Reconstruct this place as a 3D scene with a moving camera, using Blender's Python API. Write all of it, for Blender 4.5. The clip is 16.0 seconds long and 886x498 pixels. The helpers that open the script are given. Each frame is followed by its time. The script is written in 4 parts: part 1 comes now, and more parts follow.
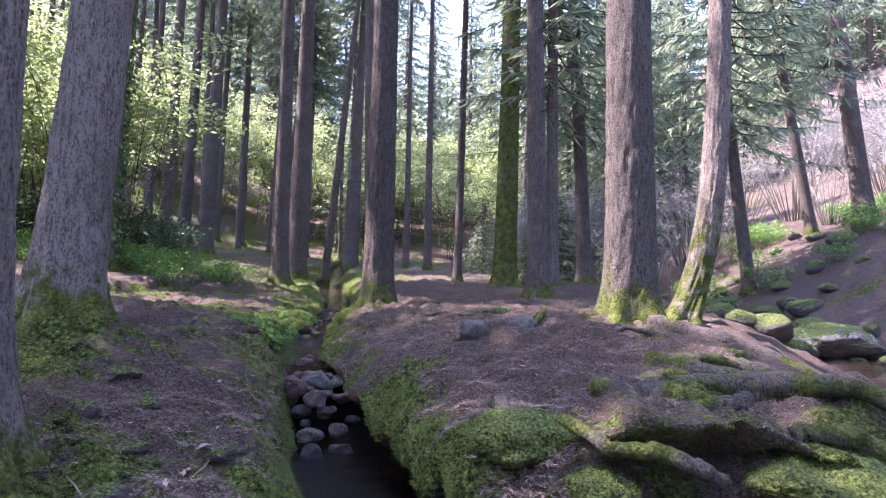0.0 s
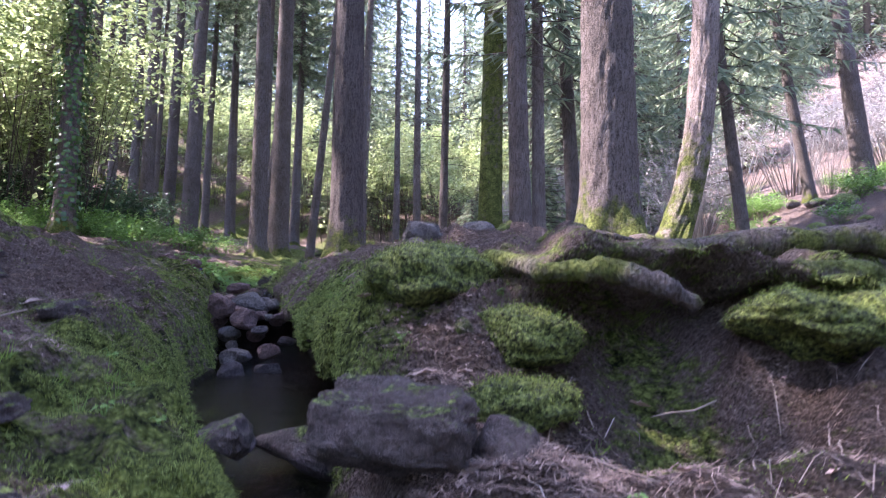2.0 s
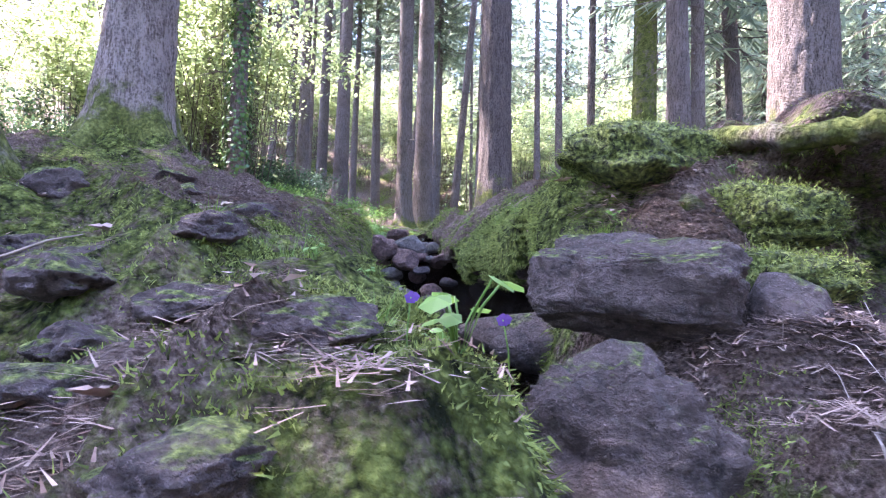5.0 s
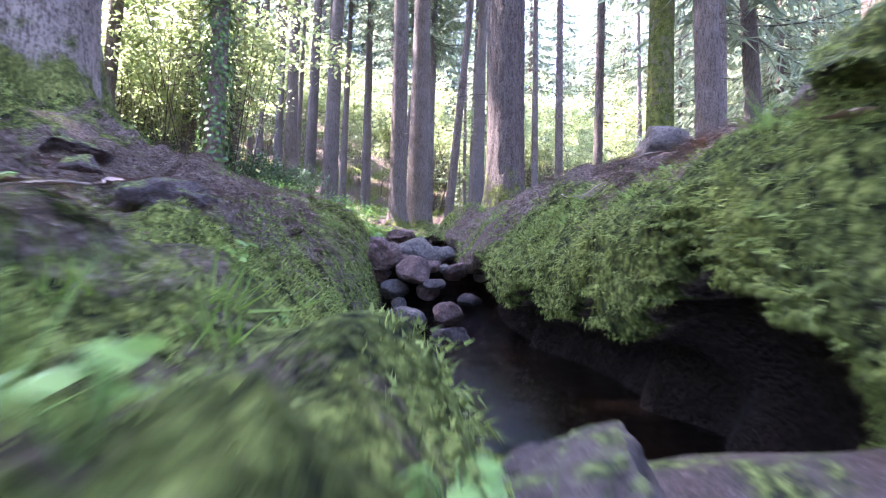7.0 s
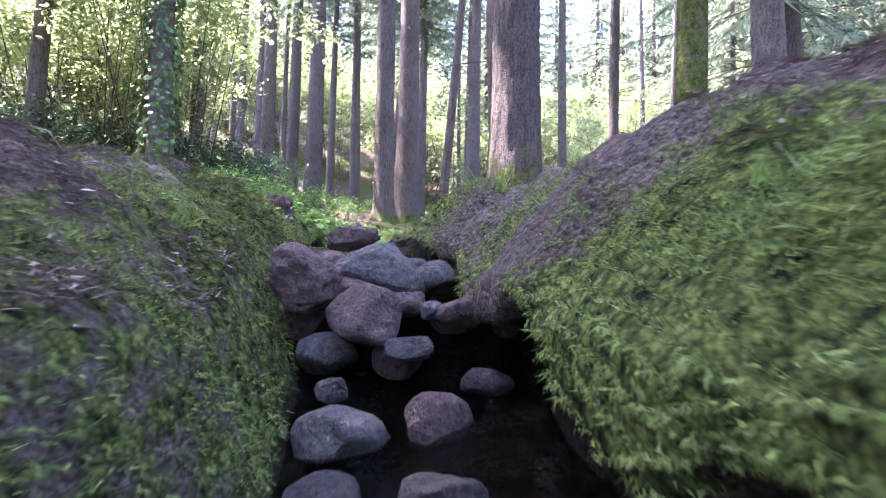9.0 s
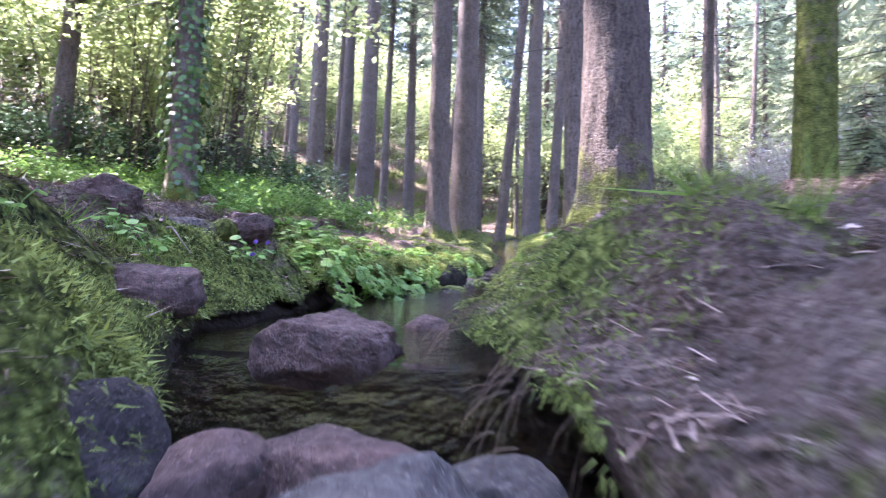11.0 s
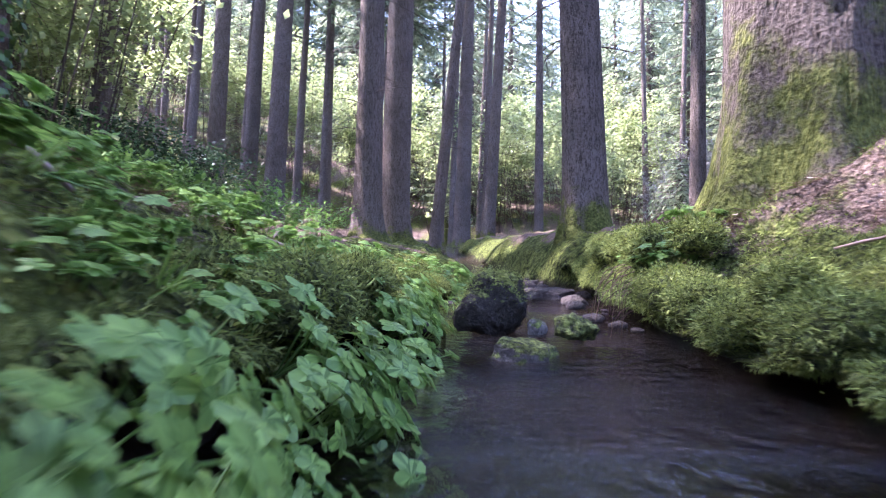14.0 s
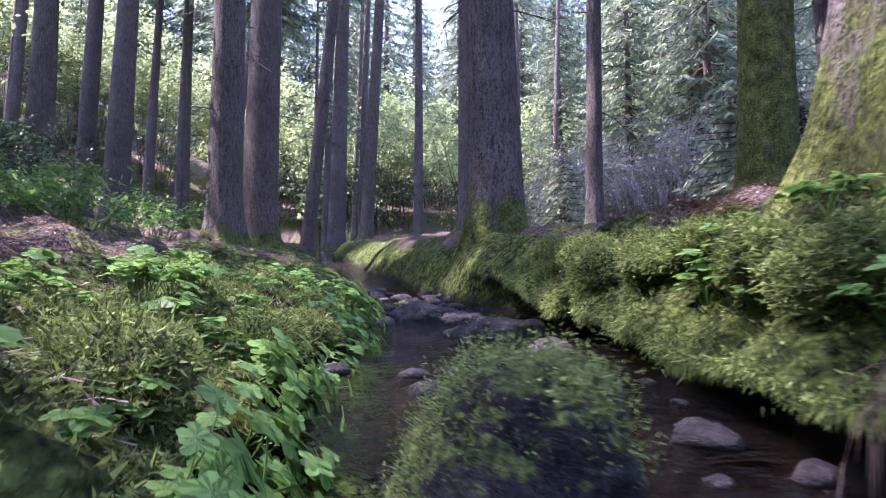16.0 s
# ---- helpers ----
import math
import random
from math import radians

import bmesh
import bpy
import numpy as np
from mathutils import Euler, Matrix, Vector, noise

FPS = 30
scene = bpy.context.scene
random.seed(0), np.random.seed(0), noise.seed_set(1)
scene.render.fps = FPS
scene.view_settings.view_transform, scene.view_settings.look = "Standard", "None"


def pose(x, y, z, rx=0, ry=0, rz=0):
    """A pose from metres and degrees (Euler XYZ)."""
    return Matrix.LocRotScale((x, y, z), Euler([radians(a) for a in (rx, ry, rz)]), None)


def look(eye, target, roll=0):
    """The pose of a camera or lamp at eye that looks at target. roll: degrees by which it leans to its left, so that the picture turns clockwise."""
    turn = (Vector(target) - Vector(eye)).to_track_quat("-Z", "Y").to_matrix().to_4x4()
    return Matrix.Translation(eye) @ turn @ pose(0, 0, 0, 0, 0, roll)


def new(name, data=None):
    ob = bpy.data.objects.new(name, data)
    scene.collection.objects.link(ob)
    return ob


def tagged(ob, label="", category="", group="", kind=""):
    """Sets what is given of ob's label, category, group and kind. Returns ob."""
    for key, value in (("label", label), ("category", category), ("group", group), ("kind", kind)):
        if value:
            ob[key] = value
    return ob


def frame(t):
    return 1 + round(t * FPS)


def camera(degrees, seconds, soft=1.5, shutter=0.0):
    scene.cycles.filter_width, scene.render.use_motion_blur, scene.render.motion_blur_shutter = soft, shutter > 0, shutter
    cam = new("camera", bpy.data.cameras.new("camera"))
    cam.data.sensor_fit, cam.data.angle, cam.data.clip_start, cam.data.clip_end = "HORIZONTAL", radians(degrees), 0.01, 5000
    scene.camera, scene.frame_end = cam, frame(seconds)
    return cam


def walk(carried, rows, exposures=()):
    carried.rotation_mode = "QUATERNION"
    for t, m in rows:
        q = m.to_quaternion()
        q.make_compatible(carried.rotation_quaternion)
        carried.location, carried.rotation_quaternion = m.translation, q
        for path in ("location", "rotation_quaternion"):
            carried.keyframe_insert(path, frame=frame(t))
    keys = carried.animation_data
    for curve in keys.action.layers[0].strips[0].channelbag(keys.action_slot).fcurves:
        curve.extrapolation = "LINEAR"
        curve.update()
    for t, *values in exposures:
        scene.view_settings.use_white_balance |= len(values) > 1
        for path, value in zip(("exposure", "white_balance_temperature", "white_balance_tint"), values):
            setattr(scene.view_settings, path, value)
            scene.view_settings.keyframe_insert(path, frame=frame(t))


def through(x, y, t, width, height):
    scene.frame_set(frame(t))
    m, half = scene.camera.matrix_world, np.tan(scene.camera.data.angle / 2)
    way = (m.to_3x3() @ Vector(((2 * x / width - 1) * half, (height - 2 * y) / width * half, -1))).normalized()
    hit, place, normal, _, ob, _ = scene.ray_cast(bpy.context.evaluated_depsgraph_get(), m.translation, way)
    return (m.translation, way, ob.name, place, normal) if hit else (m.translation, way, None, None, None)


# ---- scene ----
cam = camera(73.2, 16.0, soft=1.1, shutter=0.35)
PATH = [
    (0.0, (-0.000, -0.000, 1.439), (-0.000, 3.989, 1.730), 1.06),
    (0.5, (0.152, 0.061, 1.423), (0.179, 4.053, 1.676), 1.17),
    (1.0, (0.356, 0.293, 1.286), (0.395, 4.286, 1.522), 1.45),
    (1.5, (0.429, 0.586, 0.968), (0.486, 4.577, 1.233), 0.62),
    (2.0, (0.466, 0.789, 0.616), (0.466, 4.778, 0.912), 0.35),
    (2.5, (0.454, 0.887, 0.368), (0.196, 4.871, 0.606), 0.31),
    (3.0, (0.436, 0.869, 0.249), (0.005, 4.840, 0.469), 0.59),
    (3.5, (0.412, 0.874, 0.268), (-0.241, 4.816, 0.446), 0.36),
    (4.0, (0.328, 0.992, 0.237), (-0.521, 4.897, 0.423), 0.32),
    (4.5, (0.274, 1.009, 0.260), (-0.624, 4.903, 0.425), 0.72),
    (7, (-0.230, 2.145, 0.365), (-1.060, 6.054, 0.534), 0.95),
    (7.5, (-0.394, 2.774, 0.519), (-1.114, 6.704, 0.716), 0.95),
    (8, (-0.478, 3.224, 0.479), (-1.171, 7.160, 0.657), 0.67),
    (10.5, (-0.948, 5.431, 0.700), (-1.937, 9.305, 0.812), 0.23),
    (11.0, (-1.086, 5.746, 0.759), (-2.232, 9.573, 0.965), 1.32),
    (11.5, (-1.251, 6.143, 0.790), (-3.174, 9.649, 0.877), 0.09),
    (12.0, (-1.452, 6.429, 0.801), (-3.416, 9.911, 0.949), 0.35),
    (12.5, (-1.687, 6.807, 0.829), (-3.499, 10.370, 0.989), 0.32),
    (13.0, (-1.844, 7.385, 0.826), (-3.054, 11.193, 1.022), 0.46),
    (13.5, (-1.995, 7.887, 0.836), (-2.798, 11.799, 1.070), 0.51),
    (14.0, (-2.141, 8.230, 0.828), (-2.732, 12.176, 1.107), 0.88),
    (14.5, (-2.208, 8.648, 0.871), (-2.564, 12.622, 1.153), 0.37),
    (15.0, (-2.239, 8.988, 0.919), (-2.382, 12.973, 1.234), 0.30),
    (15.5, (-2.270, 9.239, 0.930), (-2.105, 13.221, 1.269), -0.01),
    (16.0, (-2.347, 9.458, 0.935), (-2.098, 13.439, 1.241), -0.07),
]
walk(cam, [(t, look(eye, target, roll)) for t, eye, target, roll in PATH], [(0.0, 3.35, 6000, 37), (3.0, 3.75, 6000, 37), (4.5, 4.35, 6000, 36), (7.0, 4.65, 6000, 37), (10.5, 4.5, 6000, 38), (12.5, 4.5, 5900, 38), (14.0, 3.9, 5800, 40), (16.0, 3.35, 5600, 44)])

# ---------------------------------------------------------------- light
world = bpy.data.worlds.new("world")
scene.world = world
world.use_nodes = True
wn = world.node_tree
sky = wn.nodes.new("ShaderNodeTexSky")
sky.sky_type = 'NISHITA'
sky.sun_disc = False
SUN_EL, SUN_AZ = 58.0, -80.0          # degrees; azimuth from +y, positive towards +x
sky.sun_elevation, sky.sun_rotation = radians(SUN_EL), radians(SUN_AZ)
wn.links.new(sky.outputs[0], wn.nodes["Background"].inputs[0])
wn.nodes["Background"].inputs[1].default_value = 0.15
sun = new("sun", bpy.data.lights.new("sun", "SUN"))
sun.data.energy, sun.data.angle, sun.data.color = 3.0, radians(0.6), (1.0, 0.94, 0.84)
sd = Vector((math.sin(radians(SUN_AZ)) * math.cos(radians(SUN_EL)), math.cos(radians(SUN_AZ)) * math.cos(radians(SUN_EL)), math.sin(radians(SUN_EL))))
sun.matrix_world = look(tuple(sd * 60), (0, 0, 0))

# ---------------------------------------------------------------- materials


class Nodes:
    """A principled material and short calls for its nodes."""

    def __init__(self, name, rough=0.8, metal=0.0, spec=0.3):
        self.mat = bpy.data.materials.new(name)
        self.mat.use_nodes = True
        self.t = self.mat.node_tree
        self.b = self.t.nodes["Principled BSDF"]
        self.b.inputs["Roughness"].default_value = rough
        self.b.inputs["Metallic"].default_value = metal
        self.b.inputs["Specular IOR Level"].default_value = spec
        self.tc = self.t.nodes.new("ShaderNodeTexCoord")

    def link(self, a, b):
        self.t.links.new(a, b)

    def coords(self, space="Object", scale=(1, 1, 1)):
        m = self.t.nodes.new("ShaderNodeMapping")
        m.inputs["Scale"].default_value = scale
        self.link(self.tc.outputs[space], m.inputs[0])
        return m.outputs[0]

    def noise(self, scale, detail=4, rough=0.6, space="Object", stretch=(1, 1, 1)):
        n = self.t.nodes.new("ShaderNodeTexNoise")
        n.inputs["Scale"].default_value, n.inputs["Detail"].default_value, n.inputs["Roughness"].default_value = scale, detail, rough
        self.link(self.coords(space, stretch), n.inputs["Vector"])
        return n.outputs["Fac"]

    def voronoi(self, scale, space="Object", stretch=(1, 1, 1), feature="F1"):
        n = self.t.nodes.new("ShaderNodeTexVoronoi")
        n.feature = feature
        n.inputs["Scale"].default_value = scale
        self.link(self.coords(space, stretch), n.inputs["Vector"])
        return n.outputs["Distance"]

    def ramp(self, fac, stops):
        r = self.t.nodes.new("ShaderNodeValToRGB")
        r.color_ramp.elements[0].position, r.color_ramp.elements[0].color = stops[0][0], (*stops[0][1], 1)
        r.color_ramp.elements[1].position, r.color_ramp.elements[1].color = stops[-1][0], (*stops[-1][1], 1)
        for p, c in stops[1:-1]:
            r.color_ramp.elements.new(p).color = (*c, 1)
        self.link(fac, r.inputs[0])
        return r.outputs[0]

    def step(self, fac, lo, hi):
        m = self.t.nodes.new("ShaderNodeMapRange")
        m.inputs[1].default_value, m.inputs[2].default_value = lo, hi
        self.link(fac, m.inputs[0])
        return m.outputs[0]

    def mix(self, fac, a, b):
        m = self.t.nodes.new("ShaderNodeMix")
        m.data_type = 'RGBA'
        for sock, v in ((m.inputs[0], fac), (m.inputs[6], a), (m.inputs[7], b)):
            if isinstance(v, bpy.types.NodeSocket):
                self.link(v, sock)
            elif isinstance(v, tuple):
                sock.default_value = (*v, 1)
            else:
                sock.default_value = v
        return m.outputs[2]

    def math(self, op, a, b):
        m = self.t.nodes.new("ShaderNodeMath")
        m.operation = op
        for sock, v in ((m.inputs[0], a), (m.inputs[1], b)):
            if isinstance(v, bpy.types.NodeSocket):
                self.link(v, sock)
            else:
                sock.default_value = v
        return m.outputs[0]

    def attribute(self, name):
        a = self.t.nodes.new("ShaderNodeAttribute")
        a.attribute_name = name
        return a.outputs["Fac"]

    def island(self):
        return self.t.nodes.new("ShaderNodeNewGeometry").outputs["Random Per Island"]

    def own(self):
        return self.t.nodes.new("ShaderNodeObjectInfo").outputs["Random"]

    def colour(self, c):
        if isinstance(c, tuple):
            self.b.inputs["Base Color"].default_value = (*c, 1)
        else:
            self.link(c, self.b.inputs["Base Color"])

    def bump(self, height, strength=0.5, depth=0.01):
        n = self.t.nodes.new("ShaderNodeBump")
        n.inputs["Strength"].default_value, n.inputs["Distance"].default_value = strength, depth
        self.link(height, n.inputs["Height"])
        self.link(n.outputs[0], self.b.inputs["Normal"])


MOSS = [(0.36, (0.01, 0.014, 0.003)), (0.52, (0.1, 0.13, 0.028)), (0.68, (0.29, 0.35, 0.09))]


def make_bark(name, moss_top, dark=1.0, green=0.0):
    """Spruce bark: grey-brown scales, with moss that thins out upwards to moss_top metres."""
    n = Nodes(name, 0.92, spec=0.15)
    scales = n.math('ADD', n.math('MULTIPLY', n.voronoi(75, stretch=(1, 1, 0.35)), 0.28), n.math('MULTIPLY', n.noise(34, 5, 0.65, stretch=(1, 1, 0.2)), 0.78))
    fine = n.noise(60, 5)
    broad = n.noise(2.2, 4)
    grey = n.ramp(n.math('ADD', n.math('MULTIPLY', scales, 0.8), n.math('MULTIPLY', fine, 0.5)),
                  [(0.44, (0.022 * dark, 0.017 * dark, 0.014 * dark)), (0.6, (0.145 * dark, 0.116 * dark, 0.1 * dark)), (0.74, (0.3 * dark, 0.25 * dark, 0.22 * dark))])
    grey = n.mix(n.step(broad, 0.35, 0.7), grey, n.mix(0.5, grey, (0.1 * dark, 0.08 * dark, 0.065 * dark)))
    h = n.t.nodes.new("ShaderNodeSeparateXYZ")
    n.link(n.tc.outputs["Object"], h.inputs[0])
    patch = n.noise(5, 5, 0.65)
    level = n.math('ADD', n.math('MULTIPLY', h.outputs[2], -1.0 / max(moss_top, 0.01)), n.math('MULTIPLY', n.math('SUBTRACT', patch, 0.5), 4.2))
    mask = n.step(level, -0.95, -0.3) if moss_top > 0 else n.step(patch, 0.9, 0.95)
    if green:
        mask = n.math('MAXIMUM', mask, n.step(n.noise(3, 5), 0.62 - green * 0.3, 0.75 - green * 0.3))
    n.colour(n.mix(mask, grey, n.ramp(n.math('ADD', n.math('MULTIPLY', n.noise(45, 5), 0.55), n.math('MULTIPLY', n.noise(8, 4), 0.45)), [(0.34, (0.01, 0.012, 0.003)), (0.5, (0.075, 0.09, 0.02)), (0.68, (0.2, 0.22, 0.06))])))
    n.bump(n.math('ADD', n.math('MULTIPLY', scales, 1.0), n.math('MULTIPLY', fine, 0.6)), 1.0, 0.035)
    return n.mat


def make_ground():
    """Needle litter on dark soil, with moss where the mesh carries it and finer patches in between."""
    n = Nodes("forest_floor", 0.95, spec=0.12)
    fine = n.noise(55, 6, 0.7)
    mid = n.noise(9, 5)
    chips = n.voronoi(70, stretch=(1, 2.4, 1))
    litter = n.ramp(n.math('ADD', n.math('ADD', n.math('MULTIPLY', fine, 0.55), n.math('MULTIPLY', chips, 0.15)), n.math('MULTIPLY', n.noise(150, 4, 0.7), 0.37)),
                    [(0.36, (0.01, 0.007, 0.005)), (0.48, (0.1, 0.073, 0.06)), (0.6, (0.22, 0.166, 0.14)), (0.74, (0.42, 0.335, 0.29))])
    litter = n.mix(n.step(mid, 0.4, 0.75), litter, n.mix(0.55, litter, (0.09, 0.055, 0.04)))
    tufts = n.math('SUBTRACT', 1.0, n.math('ADD', n.math('MULTIPLY', n.voronoi(26), 0.75), n.math('MULTIPLY', n.voronoi(75), 0.5)))
    # moss colour darkens between tufts, standing in for shade in the crevices
    moss = n.ramp(n.math('ADD', n.math('ADD', n.math('MULTIPLY', n.noise(70, 5), 0.4), n.math('MULTIPLY', n.noise(6, 4), 0.35)), n.math('MULTIPLY', tufts, 0.35)), MOSS)
    m = n.math('ADD', n.attribute("moss"), n.math('MULTIPLY', n.math('SUBTRACT', n.noise(11, 6, 0.7), 0.5), 1.5))
    # near-black: damp at the waterline, and shade painted in under the bank's lip
    wet_shade = n.attribute("wet_shade")
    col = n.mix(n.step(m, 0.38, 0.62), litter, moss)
    n.colour(n.mix(wet_shade, col, (0.02, 0.014, 0.01)))
    n.bump(n.math('ADD', n.math('ADD', n.math('MULTIPLY', fine, 1.0), n.math('MULTIPLY', mid, 0.6)), n.math('MULTIPLY', tufts, 0.9)), 1.0, 0.07)
    return n.mat


def make_rock(name, tone, green=0.0, patchy=2.2):
    n = Nodes(name, 0.8, spec=0.3)
    grain = n.noise(45, 6, 0.7)
    broad = n.noise(5, 5)
    c = n.ramp(n.math('ADD', n.math('MULTIPLY', grain, 0.55), n.math('MULTIPLY', broad, 0.45)),
               [(0.34, tuple(0.25 * v for v in tone)), (0.5, tone), (0.68, tuple(min(1, 2.0 * v) for v in tone))])
    c = n.mix(n.step(n.noise(9, 3), 0.6, 0.68), c, tuple(0.4 * v for v in tone))
    c = n.mix(n.math('MULTIPLY', n.step(n.noise(130, 4, 0.7), 0.58, 0.68), 0.7), c, tuple(min(1, 2.4 * v + 0.02) for v in tone))
    c = n.mix(n.math('MULTIPLY', n.step(n.noise(17, 5, 0.7), 0.6, 0.68), 0.5), c, (0.16, 0.15, 0.12))
    if green:
        up = n.t.nodes.new("ShaderNodeSeparateXYZ")
        n.link(n.tc.outputs["Normal"], up.inputs[0])
        mask = n.step(n.math('ADD', up.outputs[2], n.math('MULTIPLY', n.math('SUBTRACT', n.noise(11, 5), 0.5), patchy)), 0.9 - green, 1.15 - green)
        c = n.mix(mask, c, n.ramp(n.noise(60, 5), MOSS))
    n.colour(c)
    n.bump(n.math('ADD', n.math('ADD', grain, n.math('MULTIPLY', broad, 1.5)), n.math('ADD', n.math('MULTIPLY', n.voronoi(14), 0.8), n.math('MULTIPLY', n.noise(130, 4, 0.7), 0.5))), 1.0, 0.035)
    return n.mat


def make_leaf(name, lo, hi, through=0.35, rough=0.5):
    n = Nodes(name, rough, spec=0.35)
    c = n.ramp(n.island(), [(0.0, lo), (1.0, hi)])
    n.colour(c)
    t = n.t.nodes.new("ShaderNodeBsdfTranslucent")
    n.link(c, t.inputs[0])
    m = n.t.nodes.new("ShaderNodeMixShader")
    m.inputs[0].default_value = through
    n.link(n.b.outputs[0], m.inputs[1])
    n.link(t.outputs[0], m.inputs[2])
    n.link(m.outputs[0], n.t.nodes["Material Output"].inputs[0])
    return n.mat


def make_plain(name, lo, hi, rough=0.85):
    n = Nodes(name, rough, spec=0.2)
    n.colour(n.ramp(n.math('ADD', n.math('MULTIPLY', n.island(), 0.5), n.math('MULTIPLY', n.noise(30, 4), 0.5)), [(0.25, lo), (0.75, hi)]))
    n.bump(n.noise(90, 4), 0.4, 0.005)
    return n.mat


def make_water():
    n = Nodes("stream_water", 0.03, spec=0.5)
    n.b.inputs["IOR"].default_value = 1.33
    n.b.inputs["Transmission Weight"].default_value = 1.0
    n.colour((0.4, 0.29, 0.22))
    n.bump(n.math('ADD', n.math('MULTIPLY', n.noise(7, 2, stretch=(1.6, 0.8, 1)), 0.014), n.math('MULTIPLY', n.math('MULTIPLY', n.noise(26, 3), n.attribute("ripple")), 7.0)), 0.9, 0.03)
    return n.mat


M_GROUND = make_ground()
M_WATER = make_water()
M_RED = make_rock("red_sandstone", (0.128, 0.08, 0.07))
M_GREY = make_rock("grey_sandstone", (0.125, 0.108, 0.098))
M_BLOCK = make_rock("dark_brown_sandstone", (0.1, 0.075, 0.066), 0.05)
M_DARK = make_rock("dark_wet_stone", (0.055, 0.045, 0.044))
M_MOSSY = make_rock("mossy_stone", (0.11, 0.095, 0.09), 0.75)
M_TOPMOSS = make_rock("moss_topped_stone", (0.04, 0.034, 0.03), 0.62, 1.1)
M_GREYRED = make_rock("bank_stone", (0.1, 0.075, 0.07), 0.18)
M_CUSHION = make_rock("moss_cushion", (0.1, 0.08, 0.06), 3.0)
M_ROOTLET = make_plain("dry_rootlets", (0.16, 0.12, 0.1), (0.42, 0.34, 0.29))
M_ROOTBROWN = make_plain("brown_rootlets", (0.05, 0.032, 0.022), (0.2, 0.14, 0.1))
M_PALE = make_rock("pale_boulder", (0.3, 0.27, 0.25), 0.45)
M_MOSS = make_leaf("moss_blades", (0.03, 0.045, 0.009), (0.29, 0.36, 0.09), 0.3, 0.8)
M_NEEDLE = make_plain("fallen_needles", (0.1, 0.06, 0.045), (0.34, 0.25, 0.2))
M_DEADLEAF = make_plain("fallen_leaf", (0.24, 0.15, 0.11), (0.5, 0.38, 0.32))
M_TWIG = make_plain("dead_twig", (0.12, 0.09, 0.075), (0.32, 0.25, 0.2))
M_BRANCH = make_plain("branch_bark", (0.05, 0.04, 0.034), (0.13, 0.105, 0.09))
M_SPRUCE = make_leaf("spruce_needles", (0.11, 0.15, 0.09), (0.3, 0.36, 0.22), 0.65, 0.6)
M_BROAD = make_leaf("fresh_leaves", (0.15, 0.2, 0.075), (0.38, 0.45, 0.21), 0.6, 0.35)
M_HOLLY = make_leaf("dark_glossy_leaves", (0.025, 0.06, 0.03), (0.12, 0.2, 0.1), 0.2, 0.25)
M_IVY = make_leaf("ivy_leaves", (0.02, 0.06, 0.015), (0.09, 0.17, 0.035), 0.2, 0.35)
M_HERB = make_leaf("herb_leaves", (0.06, 0.14, 0.025), (0.22, 0.38, 0.09), 0.45, 0.4)
M_GRASS = make_leaf("grass_blades", (0.09, 0.17, 0.025), (0.24, 0.36, 0.07), 0.35, 0.45)
M_VIOLET = make_leaf("violet_petals", (0.07, 0.022, 0.13), (0.11, 0.04, 0.22), 0.3, 0.5)
M_GREYTWIG = make_leaf("bare_shrub_twigs", (0.18, 0.17, 0.155), (0.38, 0.36, 0.33), 0.25, 0.8)

# ---------------------------------------------------------------- lie of the land


def sstep(a, b, v):
    u = np.clip((v - a) / (b - a), 0, 1)
    return u * u * (3 - 2 * u)


STREAM_Y = [-30, 0.0, 1.2, 2.0, 2.8, 3.6, 4.6, 5.4, 6.2, 7.0, 8.0, 9.0, 10.3, 12.0, 13.5, 16, 22, 60]
STREAM_X = [4.0, 1.3, 0.72, 0.3, -0.1, -0.45, -0.75, -1.0, -1.32, -1.74, -1.92, -2.08, -2.19, -2.22, -2.35, -2.8, -4.2, -9]
WATER_Y = [-30, 0.2, 1.0, 1.8, 2.4, 2.9, 5.45, 5.9, 6.3, 6.6, 9.0, 9.4, 9.9, 10.5, 12.0, 14.5, 22, 60]
WATER_Z = [-3, -0.85, -0.55, -0.28, -0.1, -0.03, 0.0, 0.2, 0.5, 0.62, 0.64, 0.66, 0.71, 0.75, 0.81, 0.94, 1.7, 5]
WIDE_Y = [-30, 1.5, 2.6, 3.2, 4.6, 5.6, 6.4, 7.2, 8.2, 9.5, 11, 14, 60]
WIDE_W = [0.3, 0.1, 0.12, 0.24, 0.34, 0.2, 0.16, 0.2, 0.29, 0.24, 0.27, 0.27, 0.3]


def stream_x(y):
    return np.interp(y, STREAM_Y, STREAM_X)


def water_z(y):
    return np.interp(y, WATER_Y, WATER_Z)


def lumps(x, y, size, seed):
    """Smooth value noise on a lattice, about -1 to 1."""
    gx, gy = x / size + seed * 7.31, y / size + seed * 3.77
    ix, iy = np.floor(gx), np.floor(gy)
    fx, fy = gx - ix, gy - iy
    fx, fy = fx * fx * (3 - 2 * fx), fy * fy * (3 - 2 * fy)

    def corner(a, b):
        s = np.sin(a * 127.1 + b * 311.7 + seed * 74.7) * 43758.5453
        return (s - np.floor(s)) * 2 - 1
    return (corner(ix, iy) * (1 - fx) + corner(ix + 1, iy) * fx) * (1 - fy) + (corner(ix, iy + 1) * (1 - fx) + corner(ix + 1, iy + 1) * fx) * fy


def broken_edge(x, y):
    """y of the step where the far bank breaks off towards the hollow."""
    return 2.95 + 0.12 * x + 0.25 * lumps(x, y, 0.7, 3)


